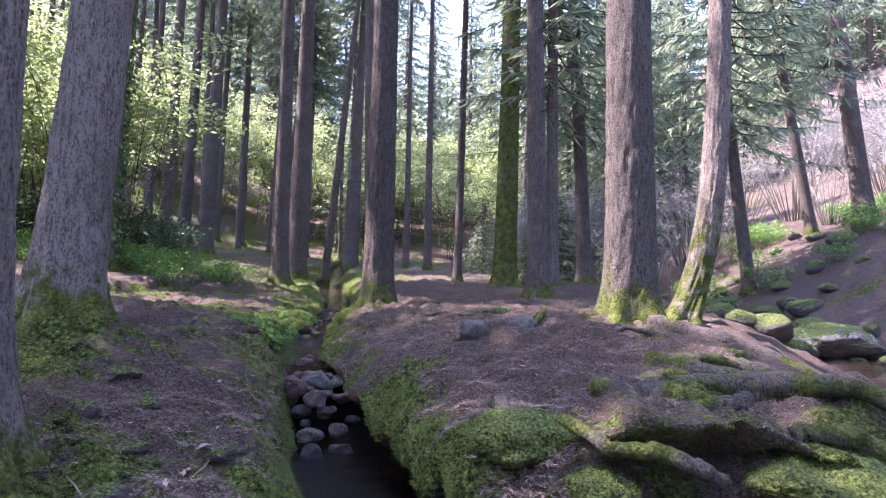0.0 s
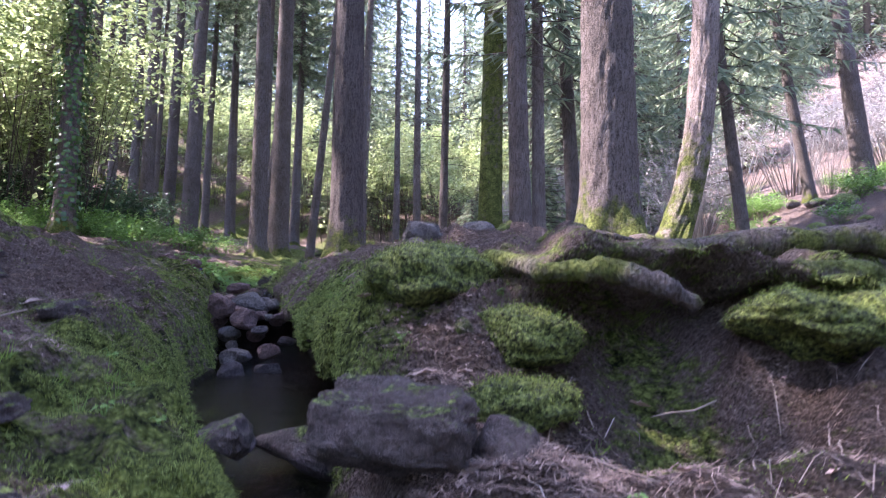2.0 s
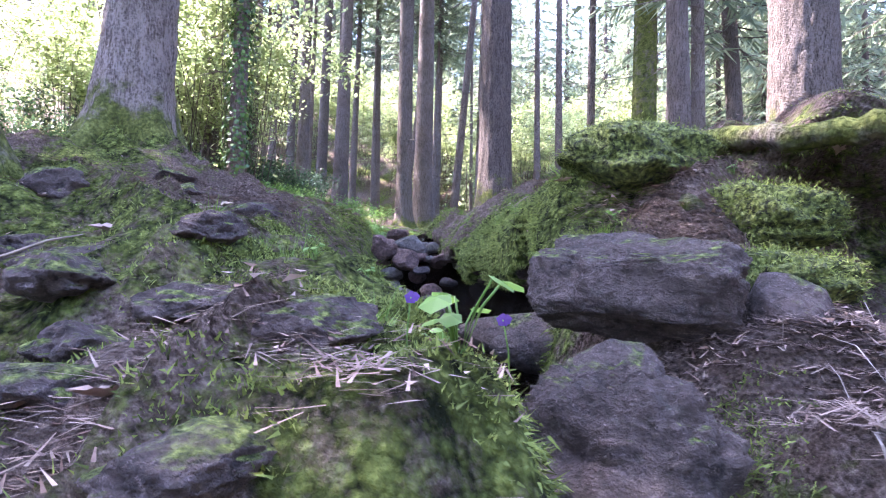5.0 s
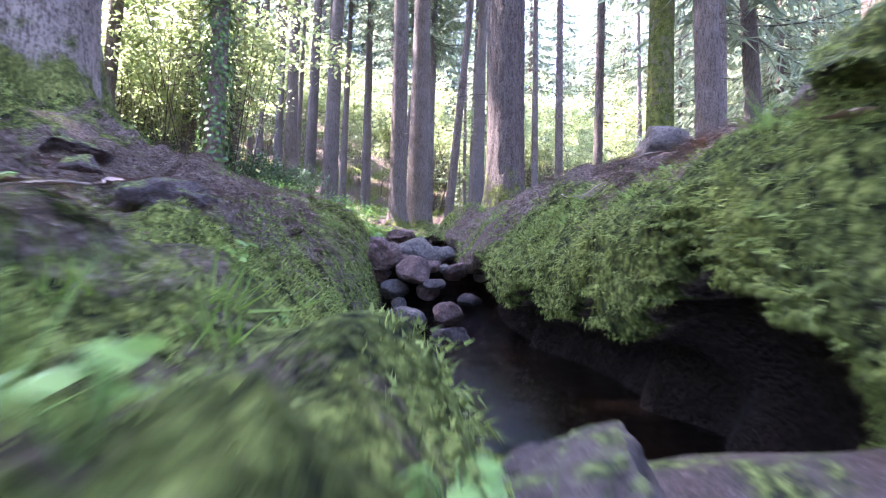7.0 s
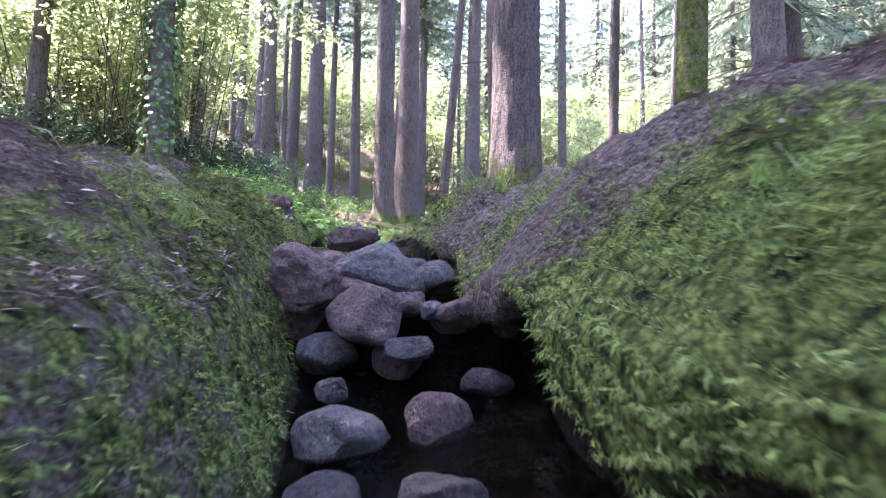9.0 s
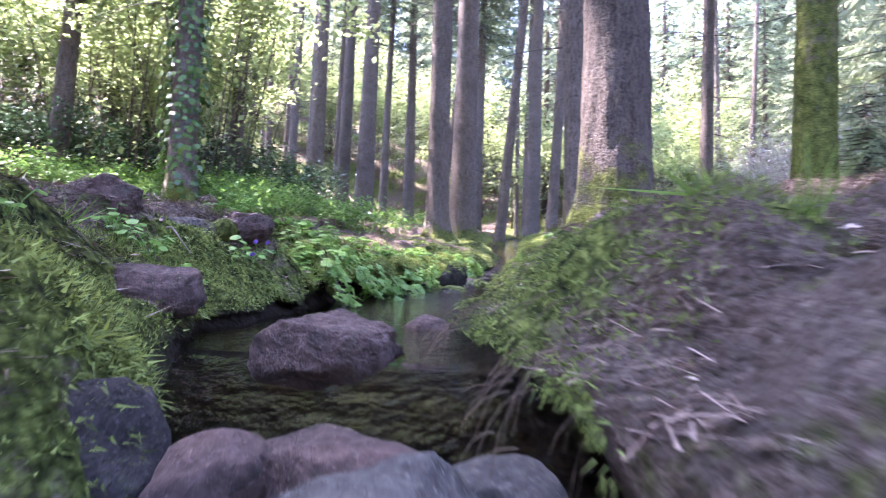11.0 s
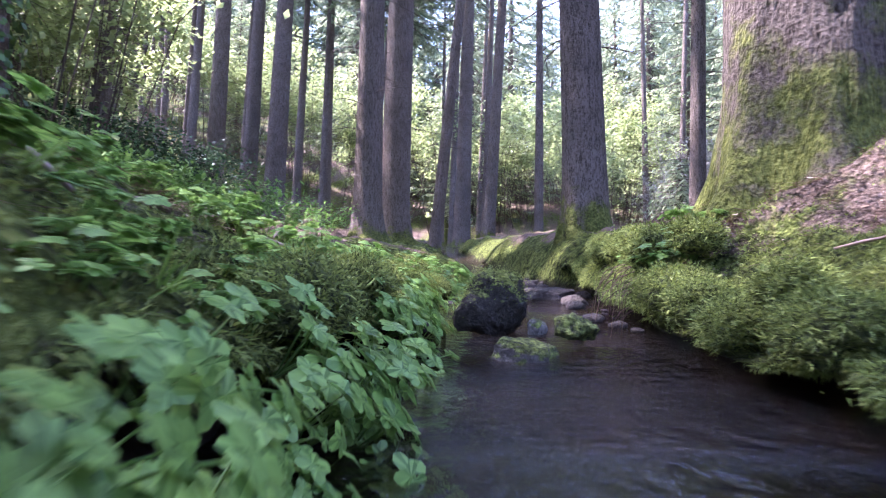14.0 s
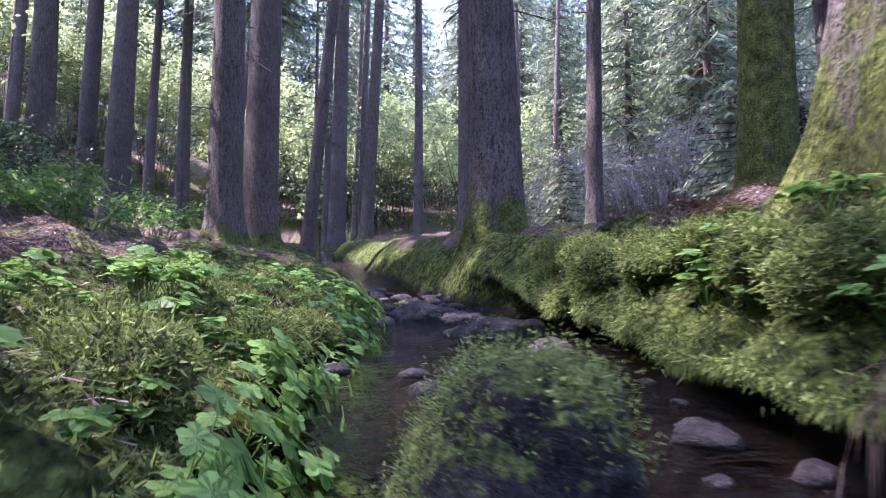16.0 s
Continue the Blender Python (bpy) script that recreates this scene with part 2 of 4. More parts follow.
def banks(x, y):
    """Height of the ground with the stream's bed left out."""
    s = x - stream_x(y)
    left = 0.78 + 0.06 * (y - 6.5) + 0.1 * np.clip(-x - 2, -2.5, 60) - 0.27 * np.clip(2.6 - y, 0, 3)
    left = left + 0.38 * np.exp(-((x + 2.9) ** 2 + (y - 4.7) ** 2) / 1.1) + 0.4 * np.clip(-x - 14, 0, 60)
    left = left - 0.2 * np.exp(-np.clip(-s - 0.3, 0, 20) / 0.5) * sstep(2.2, 3.4, y) * (1 - sstep(5.3, 6.4, y) * 0.9)
    left = left - 0.16 * sstep(8.0, 10.0, y) * (x > -6)
    left = left - 0.07 * np.exp(-((x + 0.4) ** 2 / 0.2 + (y - 2.5) ** 2 / 0.4))
    left = left + 0.1 * np.exp(-((x - 0.05) ** 2 / 0.03 + (y - 1.72) ** 2 / 0.05))
    edge = broken_edge(x, y)
    right = 1.0 + 0.075 * (y - 5.5) - 0.14 * sstep(7.5, 10.0, y) - np.clip(5.5 - y, 0, 2.6) * 0.13
    low = 0.12 + 0.42 * np.clip(y - 2.4, -4, 1)
    right = low + (np.maximum(right, low) - low) * sstep(edge - 0.14, edge + 0.16, y)
    right = right - 0.4 * np.exp(-((x - 1.3) ** 2 / 0.16 + (y - 2.75) ** 2 / 0.06)) + 0.13 * np.exp(-((x - 1.3) ** 2 / 0.5 + (y - 3.3) ** 2 / 0.06))
    right = right + 0.12 * np.exp(-((x - 0.9) ** 2 + (y - 5.9) ** 2) / 1.5)
    right = right - 0.16 * np.exp(-((x + 0.8) ** 2 / 0.9 + (y - 7.7) ** 2 / 1.3))
    vx = 6.6 + 0.1 * (y - 9) - 1.5 * np.exp(-((y - 5) / 3.0) ** 2)
    right = right - 0.95 * np.exp(-((x - vx) / 1.5) ** 2) * sstep(0, 4, y)
    right = right + 1.75 * sstep(8.8, 12.8, x) + 0.26 * np.clip(x - 12.8, 0, 80) + 0.25 * np.clip(x - 22, 0, 60)
    right = right - (0.36 - 0.03 * np.exp(-((y - 6.2) / 0.5) ** 2)) * np.exp(-np.clip(s - 0.35, 0, 20) / 0.8) * sstep(3.4, 5.2, y) * (1 - sstep(9.5, 11.0, y) * 0.4)
    right = right + 0.13 * np.exp(-((y - 6.7) / 0.35) ** 2 - ((s - 0.4) / 0.3) ** 2)
    z = left + (right - left) * sstep(-0.7, 0.7, s)
    z = z + 0.22 * np.clip(y - 42, 0, 90)
    z = z + 0.05 * lumps(x, y, 0.9, 1) + 0.28 * lumps(x, y, 7.0, 2) * sstep(14, 30, np.hypot(x, y - 6))
    ridge = (1 - np.abs(lumps(x, y, 0.9, 41) + 0.35 * lumps(x, y, 0.3, 42))).clip(0, 1) ** 7 * 0.1
    z = z + ridge * (1 - sstep(9, 13, y)) * (0.4 + 0.6 * (lumps(x, y, 2.2, 43) > -0.2))
    hummock = (np.abs(lumps(x, y, 0.42, 44)) * 0.17 + np.abs(lumps(x, y, 0.2, 45)) * 0.07) * np.exp(-((y - 3.6) / 0.9) ** 2) * (s > 0.2)
    z = z + hummock
    rough = 0.065 * np.abs(lumps(x, y, 0.33, 5)) + 0.05 * lumps(x, y, 0.14, 6) + 0.02 * lumps(x, y, 0.07, 7)
    return z + rough


def ground_z(x, y):
    x, y = np.asarray(x, float), np.asarray(y, float)
    s = x - stream_x(y)
    w = water_z(y)
    d = edge_d(x, y)
    top = banks(x, y)
    rim = sstep(0.0, 0.5, d)
    shoulder = top - 0.16 * (1 - rim) * sstep(2.5, 4, y)
    bed = w - 0.1 + 0.03 * lumps(x, y, 0.12, 11)
    bank = bed + (np.maximum(shoulder, bed) - bed) * sstep(-0.08, 0.2, d)
    return np.where(d > 0.2, np.maximum(shoulder, np.where(d < 1.0, bed, -9)), bank)


def edge_d(x, y):
    """Distance back from the water's edge."""
    s = x - stream_x(y)
    return np.abs(s) - (np.interp(y, WIDE_Y, WIDE_W) - 0.04 * (s > 0) * np.exp(-((y - 10.05) / 0.4) ** 2) + 0.07 * lumps(x * 0 + np.sign(s) * 3, y, 0.5, 8) + 0.03 * lumps(x * 0 + np.sign(s), y, 0.17, 9))


def undercut(x, y):
    """Sideways shift and height of the bank's face: water reaches in under the turf, whose lip hangs over."""
    s = x - stream_x(y)
    d, w = edge_d(x, y), water_z(y)
    amount = np.where(s > 0, np.interp(y, [2.7, 3.4, 5.4, 5.8, 6.3, 6.9, 11.8, 13.5], [0, 1, 1, 0.8, 0.8, 1, 1, 0]), np.interp(y, [6.3, 6.9, 8.5, 9.4, 12.5, 14], [0, 0.25, 0.3, 0.9, 0.9, 0]))
    u = np.clip((d + 0.1) / 0.3, 0, 1)
    shoulder = banks(x, y) - 0.16 * (1 - sstep(0.0, 0.5, d)) * sstep(2.5, 4, y)
    bed = w - 0.1 + 0.03 * lumps(x, y, 0.12, 11)
    rise = np.maximum(shoulder - w, 0.05)
    lip = 0.6 + 0.12 * sstep(6.4, 7.4, y) + 0.14 * lumps(x * 0 + np.sign(s) * 5, y, 0.34, 14) + 0.1 * lumps(x, y, 0.11, 15)
    f = np.select([u < 0.5, u < 0.65, u < 0.74, u < 0.86], [(u - 0.3) / 0.2 * 0.7 * lip, lip * (0.7 + 0.35 * (u - 0.5) / 0.15), lip * (1.05 - 0.05 * (u - 0.65) / 0.09), lip + (0.86 - lip) * (u - 0.74) / 0.12], 0.86 + 0.14 * (u - 0.86) / 0.14)
    z = np.where(u < 0.3, bed + (w - 0.02 - bed) * u / 0.3, w - 0.02 + (rise + 0.02) * f)
    out = np.interp(u, [0, 0.3, 0.5, 0.65, 0.74, 0.86, 1], [0, 0.34, 0.36, 0.2, -0.015, -0.06, 0]) * (1 + 0.3 * lumps(x, y, 0.25, 13))
    face = amount * (np.abs(s) < 1.2) * (u < 1)
    sunk = np.clip(face * 2.5, 0, 1)
    return np.sign(s) * face * out, ground_z(x, y) * (1 - sunk) + z * sunk


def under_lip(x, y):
    """Bare soil under the turf's lip; its near-black colour paints in the recess's shade."""
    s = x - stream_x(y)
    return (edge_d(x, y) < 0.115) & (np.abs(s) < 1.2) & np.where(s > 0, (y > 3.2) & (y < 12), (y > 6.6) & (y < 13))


def mossy(x, y):
    """How mossy the ground is, 0 to 1."""
    s = x - stream_x(y)
    d = np.abs(s) - np.interp(y, WIDE_Y, WIDE_W)
    near = np.exp(-np.clip(d, 0, 9) / 0.42)
    m = 0.06 + 0.5 * near + 0.3 * lumps(x, y, 1.3, 21) + 0.4 * lumps(x, y, 0.4, 22)
    m = m + 0.45 * np.exp(-((x + 2.9) ** 2 + (y - 4.7) ** 2) / 1.2) + 0.2 * np.exp(-((y - 3.0) / 0.5) ** 2) * (x > 0)
    m = m + 0.2 * (s < 0) * (1 - sstep(3.0, 4.2, y)) + 0.1 * (s > 0) * np.exp(-((y - 3.5) / 0.8) ** 2)
    m = m + np.where(y > 5, 0.22, 0.13) * ((s < 0) & (x > -6)) + 0.3 * np.exp(-((x - 0.0) ** 2 / 0.08 + (y - 1.62) ** 2 / 0.1)) + 0.4 * np.exp(-((x + 1.8) ** 2 / 0.12 + (y - 6.05) ** 2 / 0.3)) + (0.12 * (s < 0) + 0.5 * np.exp(-np.clip(d, 0, 9) / 0.28)) * sstep(8.5, 10, y)
    m = m + 0.45 * (s < 0) * np.exp(-np.clip(d, 0, 9) / 0.5) * sstep(6.3, 7.2, y)
    m = m + 0.6 * (s > 0) * np.exp(-np.clip(d - 0.1, 0, 9) / 0.22) * (sstep(3, 3.4, y) * (1 - sstep(5.2, 5.8, y)) + sstep(8.3, 9, y))
    m = m + 0.45 * (s > 0) * np.exp(-np.clip(d - 0.1, 0, 9) / 0.25) * sstep(6.2, 6.7, y) * (1 - sstep(8.3, 9, y))
    m = m + 0.3 * (s < 0) * np.exp(-np.clip(d - 0.3, 0, 9) / 0.4) * sstep(1.7, 2.0, y) * (1 - sstep(3.2, 3.8, y))
    m = np.where(under_lip(x, y), 0.0, m)
    m = m + 0.3 * sstep(11, 17, np.hypot(x, y - 4)) * (x < 8)
    return np.clip(m, 0, 1)


def gz(x, y):
    return float(ground_z(x, y))


def mesh_object(name, verts, faces, mat, parent=None, smooth=True):
    me = bpy.data.meshes.new(name)
    me.from_pydata(verts, [], faces)
    me.materials.append(mat)
    if smooth:
        me.polygons.foreach_set("use_smooth", [True] * len(me.polygons))
    me.update()
    ob = new(name, me)
    ob.parent = parent
    return ob


def soup(name, corners, mat, parent=None, per=3):
    """One mesh out of loose triangles or quads: corners is (n, per, 3)."""
    corners = np.asarray(corners, float)
    n = len(corners)
    me = bpy.data.meshes.new(name)
    me.vertices.add(n * per)
    me.vertices.foreach_set("co", corners.reshape(-1))
    me.loops.add(n * per)
    me.loops.foreach_set("vertex_index", np.arange(n * per))
    me.polygons.add(n)
    me.polygons.foreach_set("loop_start", np.arange(n) * per)
    me.materials.append(mat)
    me.update(calc_edges=True)
    ob = new(name, me)
    ob.parent = parent
    return ob


def grid_object(name, xs, ys, zs, mat):
    nx, ny = len(xs), len(ys)
    X, Y = np.meshgrid(xs, ys)
    me = bpy.data.meshes.new(name)
    me.vertices.add(nx * ny)
    me.vertices.foreach_set("co", np.stack([X, Y, zs], -1).reshape(-1))
    i = (np.arange(ny - 1)[:, None] * nx + np.arange(nx - 1)[None]).reshape(-1)
    quads = np.stack([i, i + 1, i + nx + 1, i + nx], -1)
    me.loops.add(quads.size)
    me.loops.foreach_set("vertex_index", quads.reshape(-1))
    me.polygons.add(len(quads))
    me.polygons.foreach_set("loop_start", np.arange(len(quads)) * 4)
    me.polygons.foreach_set("use_smooth", np.ones(len(quads), bool))
    me.materials.append(mat)
    me.update(calc_edges=True)
    return new(name, me)


def spread(lo, hi, fine, far):
    """Coordinates at even steps from lo to hi, and at growing steps out to far on either side."""
    mid = list(np.arange(lo, hi, fine))
    a, step = [mid[0]], fine
    while a[-1] > -far:
        step *= 1.09
        a.append(a[-1] - step)
    b, step = [mid[-1]], fine
    while b[-1] < far:
        step *= 1.09
        b.append(b[-1] + step)
    return np.array(a[:0:-1] + mid + b[1:])


side = np.concatenate([np.arange(0.75, 3.6, 0.03), 3.6 + np.cumsum(0.03 * 1.09 ** np.arange(1, 80))])
GX, GY = np.concatenate([-side[::-1], np.arange(-0.74, 0.745, 0.013), side]), spread(0.6, 12.5, 0.03, 400)
SS, YY = np.meshgrid(GX, GY)
XX = SS + stream_x(YY)
SHIFT, ZZ = undercut(XX, YY)
XS = XX + SHIFT
fall = YY - broken_edge(XX, YY)
fall_shift = (0.4 * np.exp(-((fall + 0.06) / 0.06) ** 2) - 0.2 * np.exp(-((fall - 0.1) / 0.06) ** 2)) * sstep(0.65, 1.0, XX) * (1 - sstep(2.6, 3.2, XX))
YS = YY + fall_shift * (SS > 0.3)
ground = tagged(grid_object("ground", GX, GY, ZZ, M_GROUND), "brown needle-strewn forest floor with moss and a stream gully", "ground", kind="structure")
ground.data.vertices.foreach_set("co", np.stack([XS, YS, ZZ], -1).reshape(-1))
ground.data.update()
# damp at the waterline, shade painted under the lip, dark patches below the bank
for key, val in (("moss", mossy(XX, YY)), ("wet_shade", 0.9 * under_lip(XX, YY) + 0.9 * (1 - sstep(0.02, 0.08, ZZ - water_z(YY))) * (np.abs(XX - stream_x(YY)) < 0.75) + 0.55 * sstep(0.15, 0.5, XX - stream_x(YY)) * (1 - sstep(2.7, 3.1, YY)) * (0.7 + 0.5 * lumps(XX, YY, 0.3, 71)).clip(0, 1))):
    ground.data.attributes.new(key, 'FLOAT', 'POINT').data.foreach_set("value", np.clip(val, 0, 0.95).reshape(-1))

# the stream's water, a strip between the banks
wy = np.concatenate([np.arange(0.8, 15, 0.06), np.arange(15, 50, 0.6)])
wx = np.linspace(-0.85, 0.85, 29)
WX, WY = np.meshgrid(wx, wy)
WZ = water_z(WY) + 0.004 * lumps(WX * 2, WY, 0.12, 31) * (0.03 + np.clip(np.abs(WY - 7.7) - 1.3, 0, 0.97))
steep = np.clip(np.abs(np.gradient(water_z(wy), wy)) * 8, 0.0006, 1.0)
steep = np.maximum(steep, np.interp(wy, [9.0, 9.7, 14, 16], [0.0006, 0.8, 0.9, 0.3]))
water = grid_object("stream", wx, wy, WZ, M_WATER)
co = np.stack([WX + stream_x(WY), WY, WZ], -1)
water.data.vertices.foreach_set("co", co.reshape(-1))
water.data.attributes.new("ripple", 'FLOAT', 'POINT').data.foreach_set("value", (steep[:, None] + WX * 0).reshape(-1))
water.visible_shadow = False
tagged(water, "clear brown stream water over dark stones", "water", kind="structure")

# the second brook, in its own hollow
by = np.arange(2.5, 16, 0.15)
bx = np.linspace(-0.8, 0.8, 13)
BX, BY = np.meshgrid(bx, by)
mid = 6.6 + 0.1 * (by - 9) - 1.5 * np.exp(-((by - 5) / 3.0) ** 2)
level = np.maximum.accumulate(ground_z(mid, by) + 0.1)
brook = grid_object("brook", bx, by, BX * 0, M_WATER)
brook.data.vertices.foreach_set("co", np.stack([BX + mid[:, None], BY, level[:, None] + 0.006 * lumps(BX, BY, 0.15, 33)], -1).reshape(-1))
brook.data.attributes.new("ripple", 'FLOAT', 'POINT').data.foreach_set("value", (BX * 0 + 0.7).reshape(-1))
brook.visible_shadow = False
tagged(brook, "shallow rippling brook between mossy boulders", "water", kind="structure")

# ---------------------------------------------------------------- trees
BARKS = {}


def bark(moss_top, dark=1.0, green=0.0):
    key = (moss_top, dark, green)
    if key not in BARKS:
        BARKS[key] = make_bark("spruce_bark", *key)
    return BARKS[key]


def trunk_mesh(r, height, flare, lobes, seed, lean, bow, near):
    """Verts and faces of a tapered, flared and leaning stem; its foot reaches below the ground."""
    rng = random.Random(seed)
    segs = 72 if near else 20
    hs = [-0.25 if near else -0.16]
    step = 0.035 if near else 0.3
    while hs[-1] < height:
        hs.append(hs[-1] + step)
        if hs[-1] > (3.2 if near else 1.0):
            step = min(step * 1.25, 1.5)
    ph = [rng.uniform(0, 6.28) for _ in range(4)]
    verts, faces = [], []
    for h in hs:
        hh = max(h, -0.3)
        rr = r * max(0.12, 1 - 0.8 * max(h, 0) / height)
        fl = flare * math.exp(-max(hh, -0.2) / 0.24)
        fl2 = 0.25 * flare * math.exp(-max(hh, -0.2) / 0.7)
        u = max(h, 0)
        ox, oy = lean[0] * u + bow[0] * math.exp(-u / 1.2) , lean[1] * u + bow[1] * math.exp(-u / 1.2)
        for k in range(segs):
            a = 2 * math.pi * k / segs
            lobe = 0.5 + 0.5 * math.cos(lobes * a + ph[0] + 0.6 * math.sin(a * 2 + ph[1]))
            q = rr * (1 + 0.035 * math.sin(3 * a + ph[2] + h * 0.5)) + (fl * (0.25 + 0.95 * lobe ** 1.6) + fl2)
            if near:
                p = Vector((math.cos(a) * 5, math.sin(a) * 5, h * 3 + seed))
                q += 0.016 * noise.noise(p) + 0.009 * noise.noise(p * 3.1)
            verts.append((ox + q * math.cos(a), oy + q * math.sin(a), h))
    n = len(hs)
    for i in range(n - 1):
        for k in range(segs):
            faces.append((i * segs + k, i * segs + (k + 1) % segs, (i + 1) * segs + (k + 1) % segs, (i + 1) * segs + k))
    faces.append(tuple((n - 1) * segs + k for k in range(segs)))
    return verts, faces


def tube(points, radii, segs=6):
    """Verts and faces of a round stick along points."""
    verts, faces = [], []
    pts = [Vector(p) for p in points]
    for i, p in enumerate(pts):
        t = (pts[min(i + 1, len(pts) - 1)] - pts[max(i - 1, 0)]).normalized()
        a = t.orthogonal().normalized() if abs(t.z) > 0.95 else t.cross(Vector((0, 0, 1))).normalized()
        b = t.cross(a)
        for k in range(segs):
            w = 2 * math.pi * k / segs
            verts.append(tuple(p + (a * math.cos(w) + b * math.sin(w)) * radii[i]))
    for i in range(len(pts) - 1):
        for k in range(segs):
            faces.append((i * segs + k, i * segs + (k + 1) % segs, (i + 1) * segs + (k + 1) % segs, (i + 1) * segs + k))
    faces.append(tuple(range(segs))[::-1])
    faces.append(tuple((len(pts) - 1) * segs + k for k in range(segs)))
    return verts, faces


def joined(pieces):
    verts, faces = [], []
    for v, f in pieces:
        k = len(verts)
        verts += v
        faces += [tuple(i + k for i in q) for q in f]
    return verts, faces


def data_of(name, pieces, mat, smooth=True):
    """Mesh data that several things may share."""
    v, f = joined(pieces)
    me = bpy.data.meshes.new(name)
    me.from_pydata(v, [], f)
    me.materials.append(mat)
    if smooth:
        me.polygons.foreach_set("use_smooth", [True] * len(me.polygons))
    me.update()
    return me


def child(name, data, parent):
    ob = new(name, data)
    ob.parent = parent
    return ob


def needle_crown(seed, z0, z1, reach, count, droop, thick=1.0):
    """Sprays of spruce needles round a stem from z0 up to z1; returns triangles and the limbs' pieces."""
    rng = random.Random(seed)
    tris, limbs = [], []
    for i in range(count):
        u = (i + rng.random()) / count
        z = z0 + (z1 - z0) * u
        length = reach * (1 - u) ** 0.75 * rng.uniform(0.65, 1.1) + 0.3
        a = i * 2.4 + rng.uniform(-0.5, 0.5)
        out = Vector((math.cos(a), math.sin(a), 0))
        side = Vector((-out.y, out.x, 0))
        pts = []
        for k in range(5):
            f = k / 4
            pts.append(out * length * f + Vector((0, 0, z - droop * length * f * (1.6 - 0.7 * f))))
        limbs.append(tube(pts, [0.022 * (1 - 0.8 * k / 4) + 0.004 for k in range(5)], 3))
        n = int(16 * thick * min(1.4, length / 1.6)) + 5
        for j in range(n):
            f = 0.15 + 0.85 * (j + rng.random()) / n
            base = out * length * f + Vector((0, 0, z - droop * length * f * (1.6 - 0.7 * f)))
            w = 0.34 * (1.15 - 0.7 * f) * min(1.3, length / 1.5) + 0.12
            d = (side * rng.choice((-1, 1)) * rng.uniform(0.4, 1) + out * rng.uniform(0.2, 0.8) + Vector((0, 0, -rng.uniform(0.2, 1.1)))).normalized()
            wide = d.cross(Vector((rng.uniform(-1, 1), rng.uniform(-1, 1), rng.uniform(-1, 1)))).normalized() * rng.uniform(0.03, 0.055)
            tip = base + d * w * rng.uniform(0.7, 1.5)
            tris.append((base - wide, base + wide, tip))
    return [[tuple(p) for p in t] for t in tris], limbs


def soup_data(name, tris, mat, per=3):
    ob = soup(name, tris, mat, per=per)
    me = ob.data
    bpy.data.objects.remove(ob)
    return me


def dead_twigs(seed, z0, z1, count, reach):
    """Thin bare side branches on the lower stem."""
    rng = random.Random(seed)
    out = []
    for _ in range(count):
        z, a, length = rng.uniform(z0, z1), rng.uniform(0, 6.28), reach * rng.uniform(0.35, 1)
        o = Vector((math.cos(a), math.sin(a), 0))
        bend = rng.uniform(-0.5, 0.15)
        pts = [o * length * f + Vector((0.05 * math.sin(f * 5 + a), 0, z + bend * length * f * f)) for f in (0.03, 0.3, 0.6, 1)]
        out.append(tube(pts, [0.013, 0.009, 0.006, 0.002], 3))
        for f in (0.45, 0.7):
            p = pts[1 if f < 0.6 else 2]
            q = p + (o + Vector((rng.uniform(-1, 1), rng.uniform(-1, 1), rng.uniform(-0.9, 0.1)))) * 0.28 * length
            out.append(tube([p, (p + q) / 2 + Vector((0, 0, -0.02)), q], [0.006, 0.004, 0.0015], 3))
    return out


HIGH = []
for k in range(4):
    t, limbs = needle_crown(50 + k, 0, 12, 2.9, 120, 0.3, 1.2)
    HIGH.append((soup_data("crown", t, M_SPRUCE), data_of("branchwork", limbs, M_BRANCH)))
TWIGS = [data_of("dead_branchwork", dead_twigs(80 + k, 1.8, 13, 46, 1.5), M_BRANCH) for k in range(4)]


def spruce(name, x, y, d, height=24, flare=0.12, lobes=5, seed=1, lean=(0, 0), bow=(0, 0), moss=0.4, dark=1.0, green=0.0, near=False, label="", dz=0.0, crown=12.0, twigs=True, group="spruces along the stream"):
    root = new(name)
    root.location = (x, y, gz(x, y) + dz)
    v, f = trunk_mesh(d / 2, height, flare, lobes, seed, lean, bow, near)
    mesh_object("trunk", v, f, bark(moss, dark, green), root)
    foliage, limbs = HIGH[seed % 4]
    for part_name, data in (("crown", foliage), ("branchwork", limbs)):
        c = child(part_name, data, root)
        c.location = (lean[0] * crown, lean[1] * crown, crown)
        c.rotation_euler = (0, 0, seed * 1.7)
    if twigs:
        b = tagged(child("dead_branchwork", TWIGS[(seed + 1) % 4], root), kind="stuff")
        b.rotation_euler = (math.atan(-lean[1]), math.atan(lean[0]), seed * 2.3 * (lean == (0, 0)))
    tagged(root, label or "tall straight spruce with grey-brown scaly bark", "tree", group=group)
    return root


spruce("spruce_tree", -2.98, 4.72, 0.48, flare=0.17, lobes=5, seed=3, lean=(0.05, 0.03), moss=0.42, near=True, label="thick grey spruce with mossy root flare on a mound", dz=-0.05, twigs=False)
spruce("spruce_tree", -2.14, 2.6, 0.45, flare=0.14, lobes=5, seed=4, moss=0.3, near=True, label="grey spruce with mossy foot beside the path", twigs=False)
T2 = spruce("spruce_tree", -1.13, 10.55, 0.53, flare=0.13, lobes=6, seed=5, lean=(0.0, 0.01), moss=0.6, dark=0.38, near=True, label="thick spruce with moss-covered roots on the stream bank", twigs=False, dz=-0.05)
